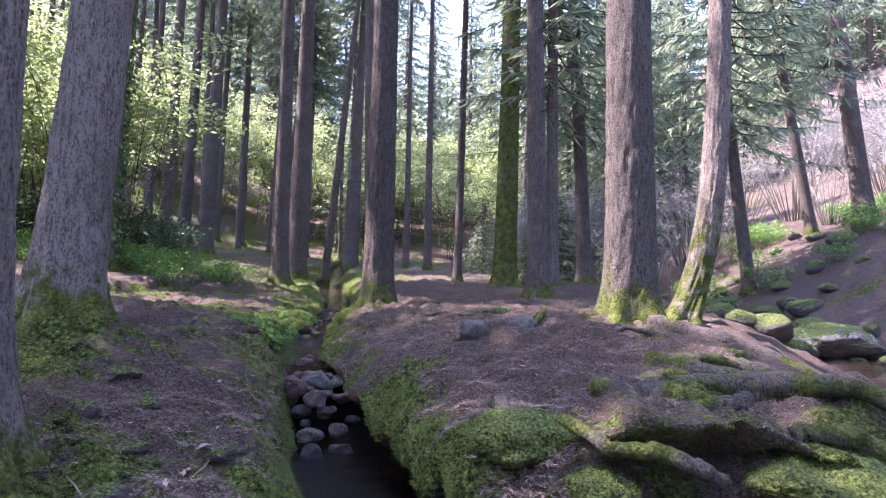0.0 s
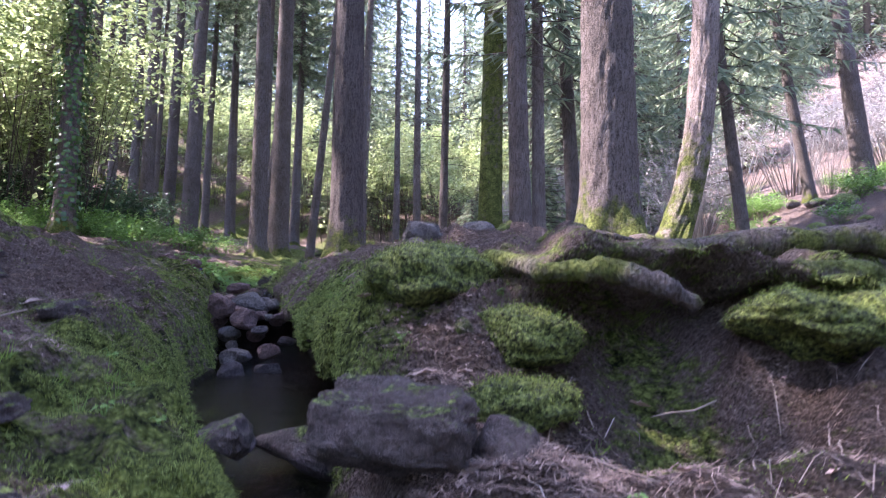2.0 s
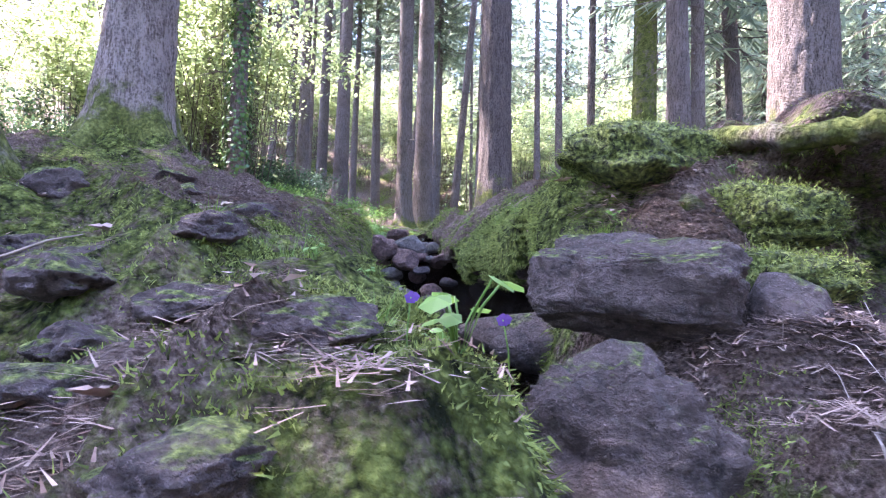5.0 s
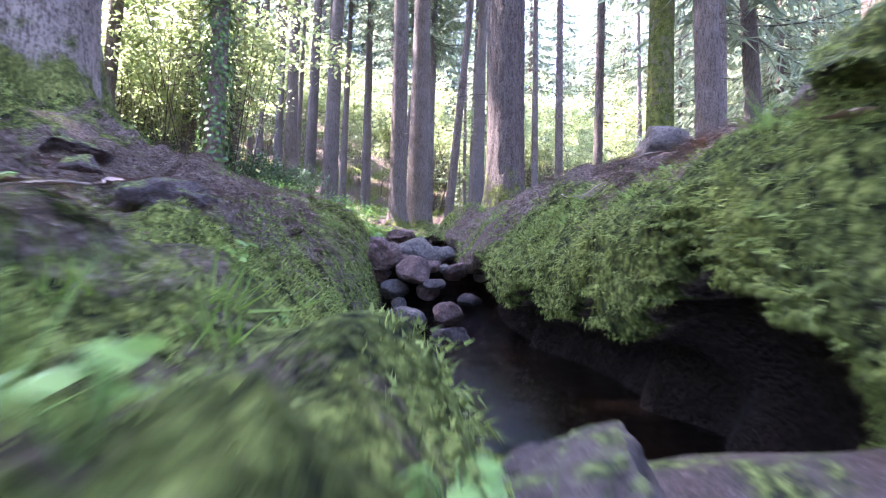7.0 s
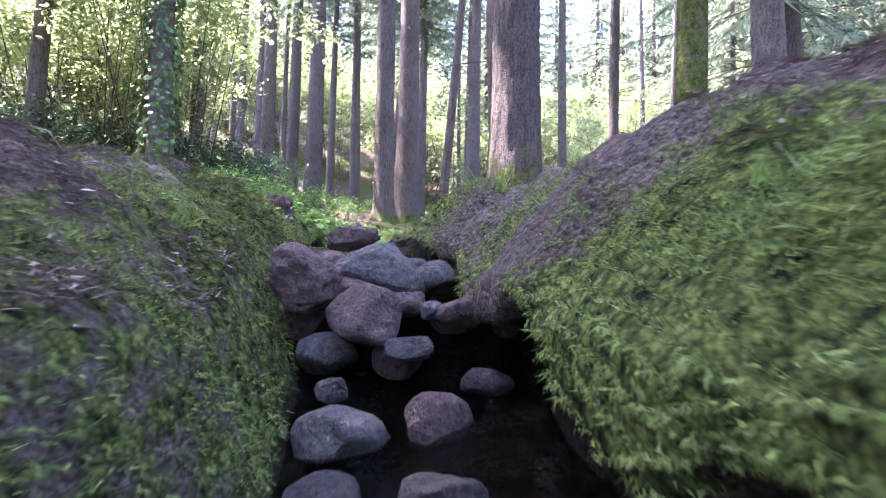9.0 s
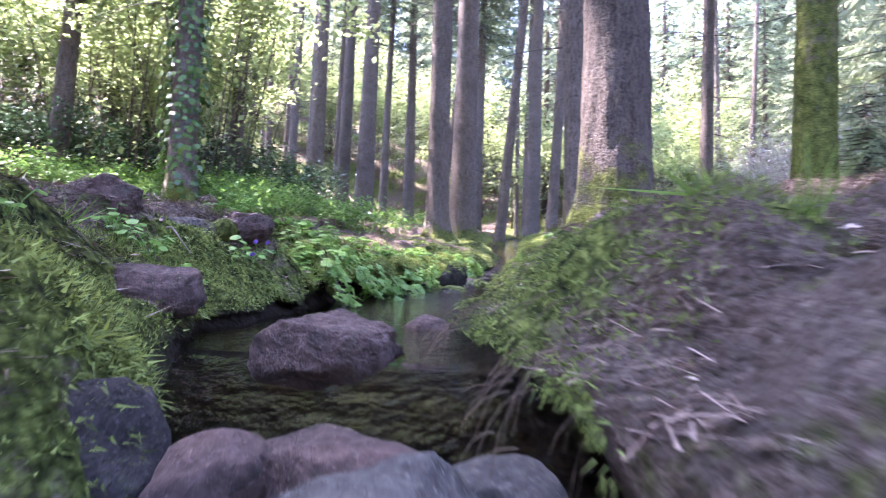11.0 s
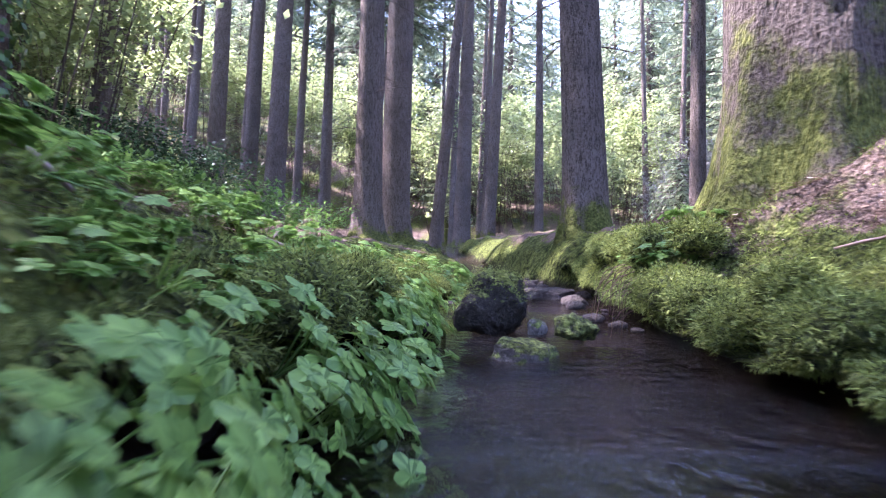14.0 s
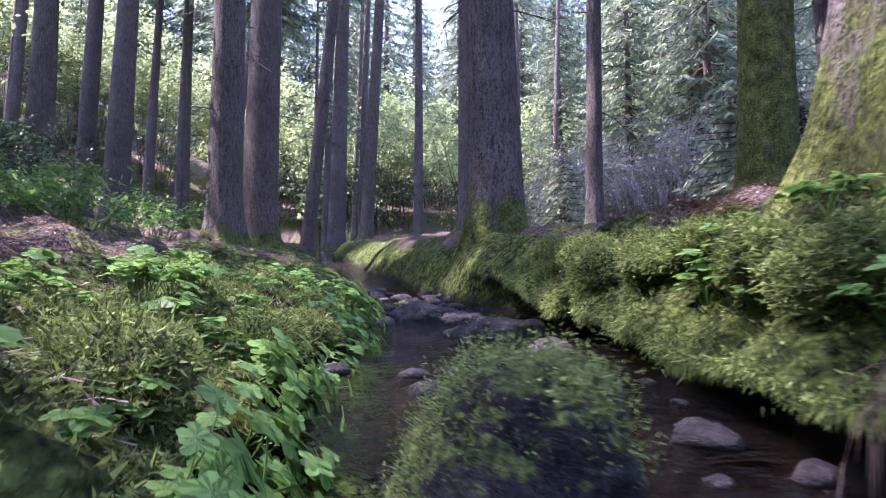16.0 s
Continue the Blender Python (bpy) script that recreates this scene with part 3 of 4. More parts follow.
spruce("spruce_tree", 2.28, 7.25, 0.6, flare=0.14, lobes=5, seed=6, moss=0.55, dark=0.55, near=True, label="thick dark spruce with mossy foot", twigs=False)
spruce("spruce_tree", 2.0, 12.4, 0.42, flare=0.14, lobes=4, seed=7, lean=(-0.02, 0), moss=0.3, dark=0.55, near=True)
spruce("spruce_tree", 2.85, 15.6, 0.34, flare=0.12, lobes=4, seed=8, crown=5.2, lean=(0.0, 0), moss=0.2, dark=0.7)
spruce("mossy_tree", 1.62, 15.7, 0.6, flare=0.2, lobes=4, seed=9, lean=(0.02, 0.0), moss=9.0, dark=0.6, green=0.8, near=True, label="leaning tree with its trunk clad in green moss", twigs=False)
spruce("leaning_tree", 3.75, 8.0, 0.34, flare=0.1, lobes=4, seed=10, bow=(-0.62, -0.1), moss=1.6, near=True, label="tree with a bent mossy lower trunk lit by the sun", twigs=False, lean=(0.01, 0))
FAR = [(-5.0, 18.3, 0.5, 0.0), (-5.2, 21.2, 0.7, 0.01), (-5.2, 33.9, 0.75, 0.02), (-11.4, 28.4, 0.8, 0.03), (-1.63, 14.1, 0.42, -0.03), (0.45, 18.1, 0.25, 0.015), (12.3, 19.8, 0.36, -0.16),
       (14.6, 20.5, 0.66, -0.11), (9.2, 17.9, 0.38, -0.1), (-1.9, 30.7, 0.35, 0), (-3.6, 28.1, 0.42, 0.05), (-0.68, 26.4, 0.35, 0), (4.3, 18, 0.45, -0.04), (-12.7, 29.0, 0.6, 0.03), (-11.5, 24.5, 0.55, 0.02),
       (-4.75, 24.0, 0.34, 0.09), (-8.8, 31.5, 0.36, 0.01), (-9.6, 34.0, 0.38, 0.0), (-7.6, 27.0, 0.24, 0.11), (-16.5, 33.0, 0.5, 0.02), (-15.2, 25.5, 0.45, 0.05), (-14.6, 36, 0.5, 0), (-20, 31, 0.5, 0.03), (-18.5, 24, 0.42, 0.06), (-10.4, 16.3, 0.4, 0.05), (-11.2, 14.2, 0.36, 0.08), (-9.8, 17.6, 0.34, 0.03), (-13.5, 17.5, 0.4, 0.04)]
for i, (x, y, d, lx) in enumerate(FAR):
    spruce("spruce_tree", x, y, d, flare=0.13 if d > 0.43 else 0.05, seed=20 + i, lean=(lx, 0), moss=0.28, dark=0.55, crown=4.6 if (x, y) in ((4.3, 18), (9.2, 17.9), (12.3, 19.8)) else 11 + y * 0.12)
ivy_tree = spruce("ivy_clad_tree", -7.5, 13.2, 0.4, flare=0.1, seed=71, moss=0.4, dark=0.7, lean=(0.02, 0), crown=10, label="tree with dark ivy climbing its trunk")
r = random.Random(72)
quads = []
for _ in range(2600):
    h, a = 7.5 * r.random() ** 0.8, r.uniform(0, 6.28)
    q = 0.2 + 0.04 + abs(r.gauss(0, 0.09))
    c = Vector((q * math.cos(a) + 0.02 * h, q * math.sin(a), h))
    n = Vector((math.cos(a), math.sin(a), r.uniform(-0.2, 0.8))).normalized()
    d = n.orthogonal().normalized()
    e = n.cross(d)
    k = r.uniform(0.03, 0.06)
    quads.append([tuple(c - d * k), tuple(c + e * k), tuple(c + d * k), tuple(c - e * k)])
tagged(soup("ivy", quads, M_IVY, ivy_tree, 4), kind="stuff")
# the stand goes on behind and beside the walker: mostly unseen, added for shade
rng = random.Random(12)
for i, (x, y) in enumerate([(-5, -4), (3.5, -5), (8, -2), (-2, -10), (6, -11), (-10.5, 3.5), (-11, 7), (-13.5, 5), (-14, 9), (-9.5, -0.5), (-12, 0.5), (-15.5, 2), (-11.6, 10.6), (-9.6, 8.0), (-8.6, 5.2)]):
    spruce("spruce_tree", x, y, 0.45, flare=0.12, seed=130 + i, moss=0.4, crown=9.5, label="slender spruce in a dense stand", group="spruces of the far stand")
rng = random.Random(11)
spots = [(x, y) for x, y, *_ in FAR]
while len(spots) < len(FAR) + 46:
    x, y = rng.uniform(-30, 6), rng.uniform(33, 45)
    if rng.random() < 0.25:
        x, y = rng.uniform(-34, -22), rng.uniform(26, 36)
    if min((x - a) ** 2 + (y - b) ** 2 for a, b in spots) > 2.2 and not (-1.5 < x < 3.5):
        spots.append((x, y))
        spruce("spruce_tree", x, y, rng.uniform(0.25, 0.55), flare=0.08, seed=100 + len(spots), lean=(rng.uniform(-0.02, 0.04), 0), moss=0.4, dark=0.65, crown=rng.uniform(11, 18), label="slender spruce in a dense stand", group="spruces of the far stand")

# ---------------------------------------------------------------- young firs and far conifers with green to the ground
LOW = []
for k in range(3):
    t, limbs = needle_crown(150 + k, 0.4, 14, 3.0, 200, 0.3, 1.2)
    LOW.append((soup_data("crown", t, M_SPRUCE), data_of("branchwork", limbs, M_BRANCH)))
t, limbs = needle_crown(170, 0.25, 3.0, 1.15, 90, 0.1, 1.0)
FIR = (soup_data("crown", t, M_SPRUCE), data_of("branchwork", limbs, M_BRANCH))


def conifer(x, y, size, kind, seed, label, group):
    root = new("young_fir" if kind is FIR else "conifer")
    root.location = (x, y, gz(x, y) - 0.05)
    root.rotation_euler, root.scale = (0, 0, seed * 1.3), (size, size, size)
    top = 3.2 if kind is FIR else 14.5
    v, f = tube([(0, 0, -0.2), (0, 0, top * 0.5), (0, 0, top)], [top * 0.012, top * 0.008, 0.01], 8)
    mesh_object("trunk", v, f, M_BRANCH, root)
    child("crown", kind[0], root)
    child("branchwork", kind[1], root)
    return tagged(root, label, "tree", group=group)


for i, (x, y, s) in enumerate([(3.6, 19.5, 0.95), (2.6, 16.5, 0.6), (1.6, 24.0, 0.7), (6.2, 21, 0.8)]):
    conifer(x, y, s, FIR, i, "small young fir with spreading green branches", "young firs")
rng = random.Random(5)
for i in range(34):
    x, y = rng.uniform(-36, 34), rng.uniform(46, 78)
    if i < 12:
        x, y = rng.uniform(2.0, 13), rng.uniform(30, 46)
    if -4 < x < 6:
        y += 22
    conifer(x, y, rng.uniform(0.75, 1.35), LOW[i % 3], i, "tall green conifer with drooping branches", "green conifers")


for i, (x, y, s) in enumerate([(-6.5, 50, 1.5), (6.5, 54, 1.5), (9.8, 40, 1.4), (12.5, 48, 1.6), (8.5, 31, 1.0), (13.5, 33, 1.1)]):
    conifer(x, y, s, LOW[i % 3], 60 + i, "tall green conifer with drooping branches", "green conifers")


# the wooded hillside that shuts off the view
for i in range(64):
    x, y = -62 + 2.1 * i + rng.uniform(-1.5, 1.5), rng.uniform(60, 84)
    conifer(x, y, rng.uniform(1.5, 2.3), LOW[i % 3], 140 + i, "tall green conifer with drooping branches", "green conifers")
# the wood closes round the glade: unseen conifers added to block low sky light
for i in range(46):
    if i < 22:
        x, y = rng.uniform(-24, 24), rng.uniform(-24, -7)
    elif i < 34:
        x, y = rng.uniform(15, 28), rng.uniform(-8, 13)
    else:
        x, y = rng.uniform(-30, -18), rng.uniform(-10, 10)
    conifer(x, y, rng.uniform(1.0, 1.5), LOW[i % 3], 80 + i, "tall green conifer with drooping branches", "green conifers")


# ---------------------------------------------------------------- shrubs
def shrub_data(seed, height, width, stems, leaves, size, mat, stem_mat, wood=0.012):
    """Thin stems with loose leaves round their upper reach."""
    rng = random.Random(seed)
    sticks, quads = [], []
    tips = []
    for _ in range(stems):
        a, r = rng.uniform(0, 6.28), width * math.sqrt(rng.random())
        p0 = Vector((0.25 * r * math.cos(a), 0.25 * r * math.sin(a), -0.05))
        p2 = Vector((r * math.cos(a), r * math.sin(a), height * rng.uniform(0.5, 1)))
        p1 = (p0 + p2) / 2 + Vector((rng.uniform(-0.15, 0.15), rng.uniform(-0.15, 0.15), 0.1 * height))
        sticks.append(tube([p0, p1, p2], [wood, wood * 0.7, wood * 0.2], 4))
        tips.append((p0, p1, p2))
        for _ in range(4):
            f = rng.uniform(0.4, 0.95)
            b = p1.lerp(p2, f)
            q = b + Vector((rng.uniform(-1, 1), rng.uniform(-1, 1), rng.uniform(-0.2, 0.8))) * width * 0.35
            sticks.append(tube([b, b.lerp(q, 0.5), q], [wood * 0.45, wood * 0.3, wood * 0.1], 3))
            tips.append((b, b.lerp(q, 0.5), q))
    for _ in range(leaves):
        p0, p1, p2 = tips[rng.randrange(len(tips))]
        f = rng.random() ** 0.6
        c = p0.lerp(p1, f * 2) if f < 0.5 else p1.lerp(p2, f * 2 - 1)
        c = c + Vector((rng.gauss(0, 1), rng.gauss(0, 1), rng.gauss(0, 1))) * size * 1.6
        d = Vector((rng.uniform(-1, 1), rng.uniform(-1, 1), rng.uniform(-0.7, 0.4))).normalized()
        e = d.cross(Vector((rng.uniform(-0.6, 0.6), rng.uniform(-0.6, 0.6), 1))).normalized()
        s = size * rng.uniform(0.6, 1.3)
        quads.append([tuple(c - d * s * 0.7), tuple(c + e * s * 0.42), tuple(c + d * s * 0.8), tuple(c - e * s * 0.42)])
    return data_of("branchwork", sticks, stem_mat), soup_data("foliage", quads, mat, 4)


BUSHES = {
    "broad": [shrub_data(200 + k, 5.2, 2.0, 8, 1700, 0.085, M_BROAD, M_BRANCH, 0.011) for k in range(3)],
    "holly": [shrub_data(210 + k, 1.7, 1.2, 14, 1900, 0.06, M_HOLLY, M_BRANCH) for k in range(2)],
    "bare": [shrub_data(220 + k, 3.6, 2.2, 26, 700, 0.06, M_GREYTWIG, M_GREYTWIG, 0.018) for k in range(2)],
    "low": [shrub_data(230 + k, 0.5, 0.7, 16, 650, 0.045, M_HERB, M_HERB, 0.006) for k in range(2)],
}
NAMES = {"broad": ("sapling", "slender sapling with loose fresh green leaves"), "holly": ("evergreen_bush", "dense bush with dark glossy leaves"),
         "bare": ("bare_shrub", "pale bare shrub without leaves on the slope"), "low": ("undergrowth_plant", "low leafy green undergrowth on the forest floor")}


def bush(kind, i, x, y, s, dz=0.0):
    name, label = NAMES[kind]
    stems, leaves = BUSHES[kind][i % len(BUSHES[kind])]
    root = new(name)
    root.location, root.rotation_euler, root.scale = (x, y, gz(x, y) + dz), (0, 0, i * 1.9), (s, s, s)
    child("branchwork", stems, root)
    child("foliage", leaves, root)
    tagged(root, label, "bush" if kind != "broad" else "sapling", group=name.replace("_", " ") + "s")


rng = random.Random(21)
for i in range(40):
    y = rng.uniform(14, 23)
    bush("broad", i, -4.0 - 0.75 * (y - 9.5) - rng.uniform(0, 6.5), y, rng.uniform(0.7, 1.5))
for i in range(16):
    bush("holly" if i % 3 else "broad", i, rng.uniform(-21, -12.5), rng.uniform(11.5, 19), rng.uniform(0.8, 1.5))
for i in range(60):
    bush("broad", i, rng.uniform(-34, 8), rng.uniform(45, 58), rng.uniform(1.2, 2.2))
for i in range(16):
    bush("broad", i, rng.uniform(-6, 12), rng.uniform(34, 52), rng.uniform(1.0, 1.9))
for i in range(20):
    bush("holly", i, rng.uniform(-15, -6.8), rng.uniform(14.0, 20), rng.uniform(0.6, 1.15))
for i in range(90):
    x = rng.uniform(3.5, 34)
    bush("bare", i, x, rng.uniform(22 if x < 14 else 15, 46), rng.uniform(0.7, 1.5))
for i in range(46):
    bush("low", i, rng.uniform(-12, -5), rng.uniform(12.5, 17), rng.uniform(0.6, 1.2))
for i in range(22):
    bush("low", i, rng.uniform(7, 18), rng.uniform(15, 24), rng.uniform(0.7, 1.3))

# ---------------------------------------------------------------- rocks


def rock(name, x, y, z, size, mat, seed, label, turn=0.0, tilt=(0, 0), cuts=7, parent=None, group="", detail=3, boxy=1.0, rough=1.0):
    """A worn stone: a ball cut by planes, then roughened. z is its centre."""
    rng = random.Random(seed)
    bm = bmesh.new()
    bmesh.ops.create_icosphere(bm, subdivisions=detail, radius=1)
    planes = []
    for _ in range(cuts):
        nrm = Vector((rng.gauss(0, 1), rng.gauss(0, 1), rng.gauss(0, 0.9))).normalized()
        planes.append((nrm, rng.uniform(0.55, 0.82)))
    for v in bm.verts:
        p = v.co.copy()
        p = Vector([math.copysign(abs(k) ** boxy, k) for k in p]) * (1.0 if boxy == 1 else 0.82)
        for nrm, d in planes:
            k = p.dot(nrm)
            if k > d:
                p -= nrm * (k - d)
        q = p * 2.1 + Vector((seed, seed * 0.7, 0))
        p += p.normalized() * rough * (0.13 * noise.noise(q) + 0.06 * noise.noise(q * 2.7) + 0.03 * noise.noise(q * 7) + 0.022 * abs(noise.noise(q * 15)) + 0.01 * noise.noise(q * 34))
        v.co = Vector((p.x * size[0], p.y * size[1], p.z * size[2]))
    me = bpy.data.meshes.new(name)
    bm.to_mesh(me)
    bm.free()
    me.polygons.foreach_set("use_smooth", [True] * len(me.polygons))
    me.materials.append(mat)
    ob = new(name, me)
    ob.location, ob.rotation_euler = (x, y, z), (radians(tilt[0]), radians(tilt[1]), radians(turn))
    ob.parent = parent
    if label:
        tagged(ob, label, "rock", group=group)
    return ob


# at the outflow: the slab on top of a big dark block, and stones round it
rock("rock", 0.34, 2.44, 0.26, (0.27, 0.17, 0.135), M_BLOCK, 301, "flat-topped grey rock lying on a darker block", boxy=0.5, turn=-8, tilt=(0, 6), detail=6, cuts=12, rough=1.25)
rock("rock", 0.26, 2.1, -0.04, (0.25, 0.18, 0.22), M_BLOCK, 302, "dark brown boulder under a flat rock", boxy=0.6, detail=6, cuts=12, rough=1.5)
rock("rock", -0.22, 2.72, 0.16, (0.1, 0.09, 0.075), M_BLOCK, 303, "rounded grey stone at the stream's outflow", detail=5)
rock("rock", 0.12, 3.0, 0.06, (0.34, 0.2, 0.12), M_BLOCK, 304, "half-buried grey stone at the pool's edge")
rock("rock", 0.05, 2.05, -0.1, (0.1, 0.09, 0.1), M_DARK, 305, "small dark stone in the outflow")
rock("rock", 0.62, 2.42, 0.17, (0.12, 0.11, 0.12), M_BLOCK, 306, "grey stone wedged beside a boulder")
rock("rock", 0.78, 2.0, -0.08, (0.14, 0.11, 0.1), M_BLOCK, 307, "reddish stone half sunk in dark soil", detail=5)
# where water tumbles into the lower pool
rng = random.Random(78)
for i, (x, y, z, s, m) in enumerate([(-1.2, 5.62, 0.09, 0.13, M_GREY), (-0.96, 5.72, 0.12, 0.1, M_RED), (-1.12, 5.33, 0.0, 0.14, M_DARK), (-0.88, 5.45, 0.02, 0.12, M_DARK), (-1.35, 5.9, 0.25, 0.1, M_GREY),
                                     (-1.12, 5.9, 0.26, 0.09, M_RED), (-1.4, 5.6, 0.08, 0.08, M_RED), (-0.98, 6.02, 0.37, 0.08, M_RED), (-0.84, 5.86, 0.2, 0.08, M_DARK), (-1.5, 6.02, 0.35, 0.1, M_RED),
                                     (-1.13, 6.02, 0.42, 0.085, M_RED), (-1.06, 6.16, 0.5, 0.07, M_GREY), (-1.02, 5.93, 0.4, 0.05, M_GREY), (-1.28, 5.78, 0.18, 0.07, M_GREY), (-1.22, 5.98, 0.4, 0.08, M_GREY),
                                     (-0.9, 6.12, 0.46, 0.07, M_RED), (-1.42, 6.0, 0.44, 0.07, M_GREY), (-0.8, 6.02, 0.36, 0.06, M_GREY), (-1.2, 5.84, 0.38, 0.12, M_RED), (-0.92, 5.95, 0.4, 0.09, M_RED), (-1.06, 5.8, 0.3, 0.075, M_DARK), (-1.33, 6.03, 0.46, 0.085, M_RED), (-1.6, 6.15, 0.5, 0.09, M_GREY), (-1.5, 6.28, 0.54, 0.08, M_RED), (-1.2, 6.38, 0.53, 0.08, M_GREY), (-1.05, 6.32, 0.52, 0.08, M_RED), (-1.62, 5.95, 0.42, 0.08, M_DARK)]):
    rock("stone", x, y, z, (s, s * rng.uniform(0.7, 1), s * rng.uniform(0.55, 0.85)), m, 320 + i, "rounded wet stone in the little cascade", turn=i * 50, group="stones of the cascade")
rock("rock", -1.25, 6.14, 0.5, (0.2, 0.13, 0.14), M_GREY, 340, "broad blue-grey rock damming the stream", boxy=0.6, turn=15, tilt=(0, -10), detail=6, cuts=12, rough=0.7)
rock("rock", -1.42, 5.88, 0.5, (0.12, 0.11, 0.11), M_RED, 341, "rounded dark red boulder on the stream step", turn=40, detail=5)
rock("rock", -1.49, 6.54, 0.655, (0.135, 0.09, 0.075), M_RED, 342, "flat red sandstone slab across the stream", boxy=0.55, turn=-4, detail=6, cuts=12, rough=0.7)
rock("rock", -1.38, 6.33, 0.545, (0.14, 0.075, 0.065), M_RED, 343, "flat reddish stone across the stream", boxy=0.6, turn=-5, detail=4, cuts=10)
rock("rock", -1.68, 6.3, 0.53, (0.09, 0.1, 0.12), M_DARK, 344, "dark boulder against the mossy bank")
rock("rock", -2.0, 6.72, gz(-2.0, 6.72) + 0.03, (0.135, 0.09, 0.065), M_RED, 345, "red-brown slab lying on the bank", boxy=0.55, turn=30, detail=5, cuts=11, rough=0.7)
rock("rock", -2.42, 7.0, gz(-2.42, 7.0) + 0.04, (0.12, 0.09, 0.075), M_RED, 346, "red-brown block on the bank", boxy=0.6, detail=5, cuts=10)
rock("rock", -2.42, 7.65, gz(-2.42, 7.65) + 0.03, (0.1, 0.085, 0.075), M_RED, 347, "pointed red-brown stone on the bank", detail=5, cuts=10)
rock("rock", -1.6, 7.33, 0.61, (0.08, 0.07, 0.05), M_RED, 348, "smooth red-grey stone breaking the pool's surface", turn=-30)
BOULDER = rock("moss_boulder", -2.26, 9.96, 0.785, (0.122, 0.12, 0.125), M_TOPMOSS, 350, "moss-topped boulder standing in the stream", boxy=0.7, turn=-25, detail=6, cuts=9)
rock("rock", -2.03, 9.83, 0.735, (0.06, 0.045, 0.04), M_CUSHION, 351, "small stone with bright moss in the stream", detail=5, rough=1.5)
rock("rock", -2.13, 9.92, 0.725, (0.035, 0.035, 0.03), M_PALE, 356, "small pale stone behind a moss-topped boulder", detail=4)
rock("rock", -2.04, 11.6, 0.78, (0.2, 0.16, 0.09), M_DARK, 357, "dark rocky ledge in the riffle", boxy=0.7, detail=5)
rock("rock", -2.15, 9.62, 0.675, (0.085, 0.065, 0.065), M_MOSSY, 352, "wet grey stone with thin moss in the stream", turn=20, detail=5)
rock("rock", -2.34, 13.4, 0.84, (0.16, 0.12, 0.07), M_MOSSY, 353, "low mossy stone in the riffle")
rock("rock", -2.3, 12.6, 0.82, (0.18, 0.16, 0.09), M_DARK, 354, "flat dark stone in the riffle")
rock("rock", -2.7, 12.1, 0.76, (0.13, 0.12, 0.08), M_DARK, 355, "dark stone at the edge of the riffle")
rng = random.Random(77)
for i in range(70):
    y = rng.uniform(9.9, 14.6)
    x = float(stream_x(y)) + rng.uniform(-0.36, 0.36)
    s = rng.uniform(0.025, 0.08) * (1 if y > 10.7 else 0.55)
    rock("stone", x, y, float(water_z(y)) + s * 0.1, (s * 1.3, s, s * 0.55), M_DARK, 500 + i, "small wet stone breaking the riffle", turn=i * 31, group="stones of the riffle", detail=2)
# cushions of moss along the broken edge of the bank
CUSHIONS = []
for i, (x, y, z, sx, sy, sz) in enumerate([(0.72, 3.02, 0.5, 0.2, 0.18, 0.12), (0.42, 3.25, 0.52, 0.24, 0.2, 0.14), (1.8, 3.0, 0.56, 0.24, 0.2, 0.14), (2.05, 3.02, 0.55, 0.26, 0.2, 0.14),
                                                (2.5, 3.1, 0.5, 0.28, 0.24, 0.14), (0.7, 2.72, 0.26, 0.16, 0.12, 0.08),
                                                (-0.5, 1.55, 0.12, 0.2, 0.12, 0.08)]):
    z = z - 0.04 if x > 1.5 and y < 3.1 else gz(x, y) - sz * 0.35
    sx, sy = sx * 1.25, sy * 1.25
    CUSHIONS.append(rock("moss_cushion", x, y, z, (sx, sy, sz), M_CUSHION, 440 + i, "thick bright green moss cushion on the bank", turn=i * 37, group="moss cushions", cuts=3, detail=5, rough=1.5))
    CUSHIONS[-1]["category"] = "moss"
rng = random.Random(88)
for i in range(24):
    y = 9.1 + 0.12 * i + rng.uniform(-0.04, 0.04)
    side = 1 if i % 4 else -1
    edge = float(stream_x(y)) + side * (float(np.interp(y, WIDE_Y, WIDE_W)) + rng.uniform(0.13, 0.22))
    s = rng.uniform(0.05, 0.08)
    z = gz(edge + side * 0.14, y) - s * 0.75
    CUSHIONS.append(rock("moss_cushion", edge, y, z, (s, s * 1.2, s * 0.8), M_CUSHION, 460 + i, "soft moss cushion bulging from the stream bank", turn=i * 47, group="moss cushions", cuts=2, detail=4, rough=2.2))
    CUSHIONS[-1]["category"] = "moss"
# stones bedded in the near bank
for i, (x, y, s) in enumerate([(-0.69, 1.93, 0.1), (-0.43, 1.93, 0.08), (-0.1, 1.74, 0.075), (-0.42, 1.66, 0.09), (-0.12, 1.52, 0.075), (-0.5, 2.08, 0.07), (-0.55, 1.84, 0.08), (-0.8, 1.7, 0.12), (-1.37, 2.6, 0.13), (-0.95, 2.2, 0.12), (-1.2, 2.2, 0.14), (-1.6, 3.2, 0.14), (-1.15, 3.4, 0.1), (-2.1, 3.5, 0.13), (-2.2, 4.2, 0.14), (-1.9, 3.9, 0.12)]):
    rock("rock", x, y, gz(x, y) - s * 0.08, (s * 1.35, s * 0.9, s * 0.5), M_GREYRED, 540 + i, "brown-grey stone bedded in the mossy bank", turn=-30 + i * 23, group="stones in the near bank", detail=5 if y < 2.3 else 4, cuts=9, rough=1.3)
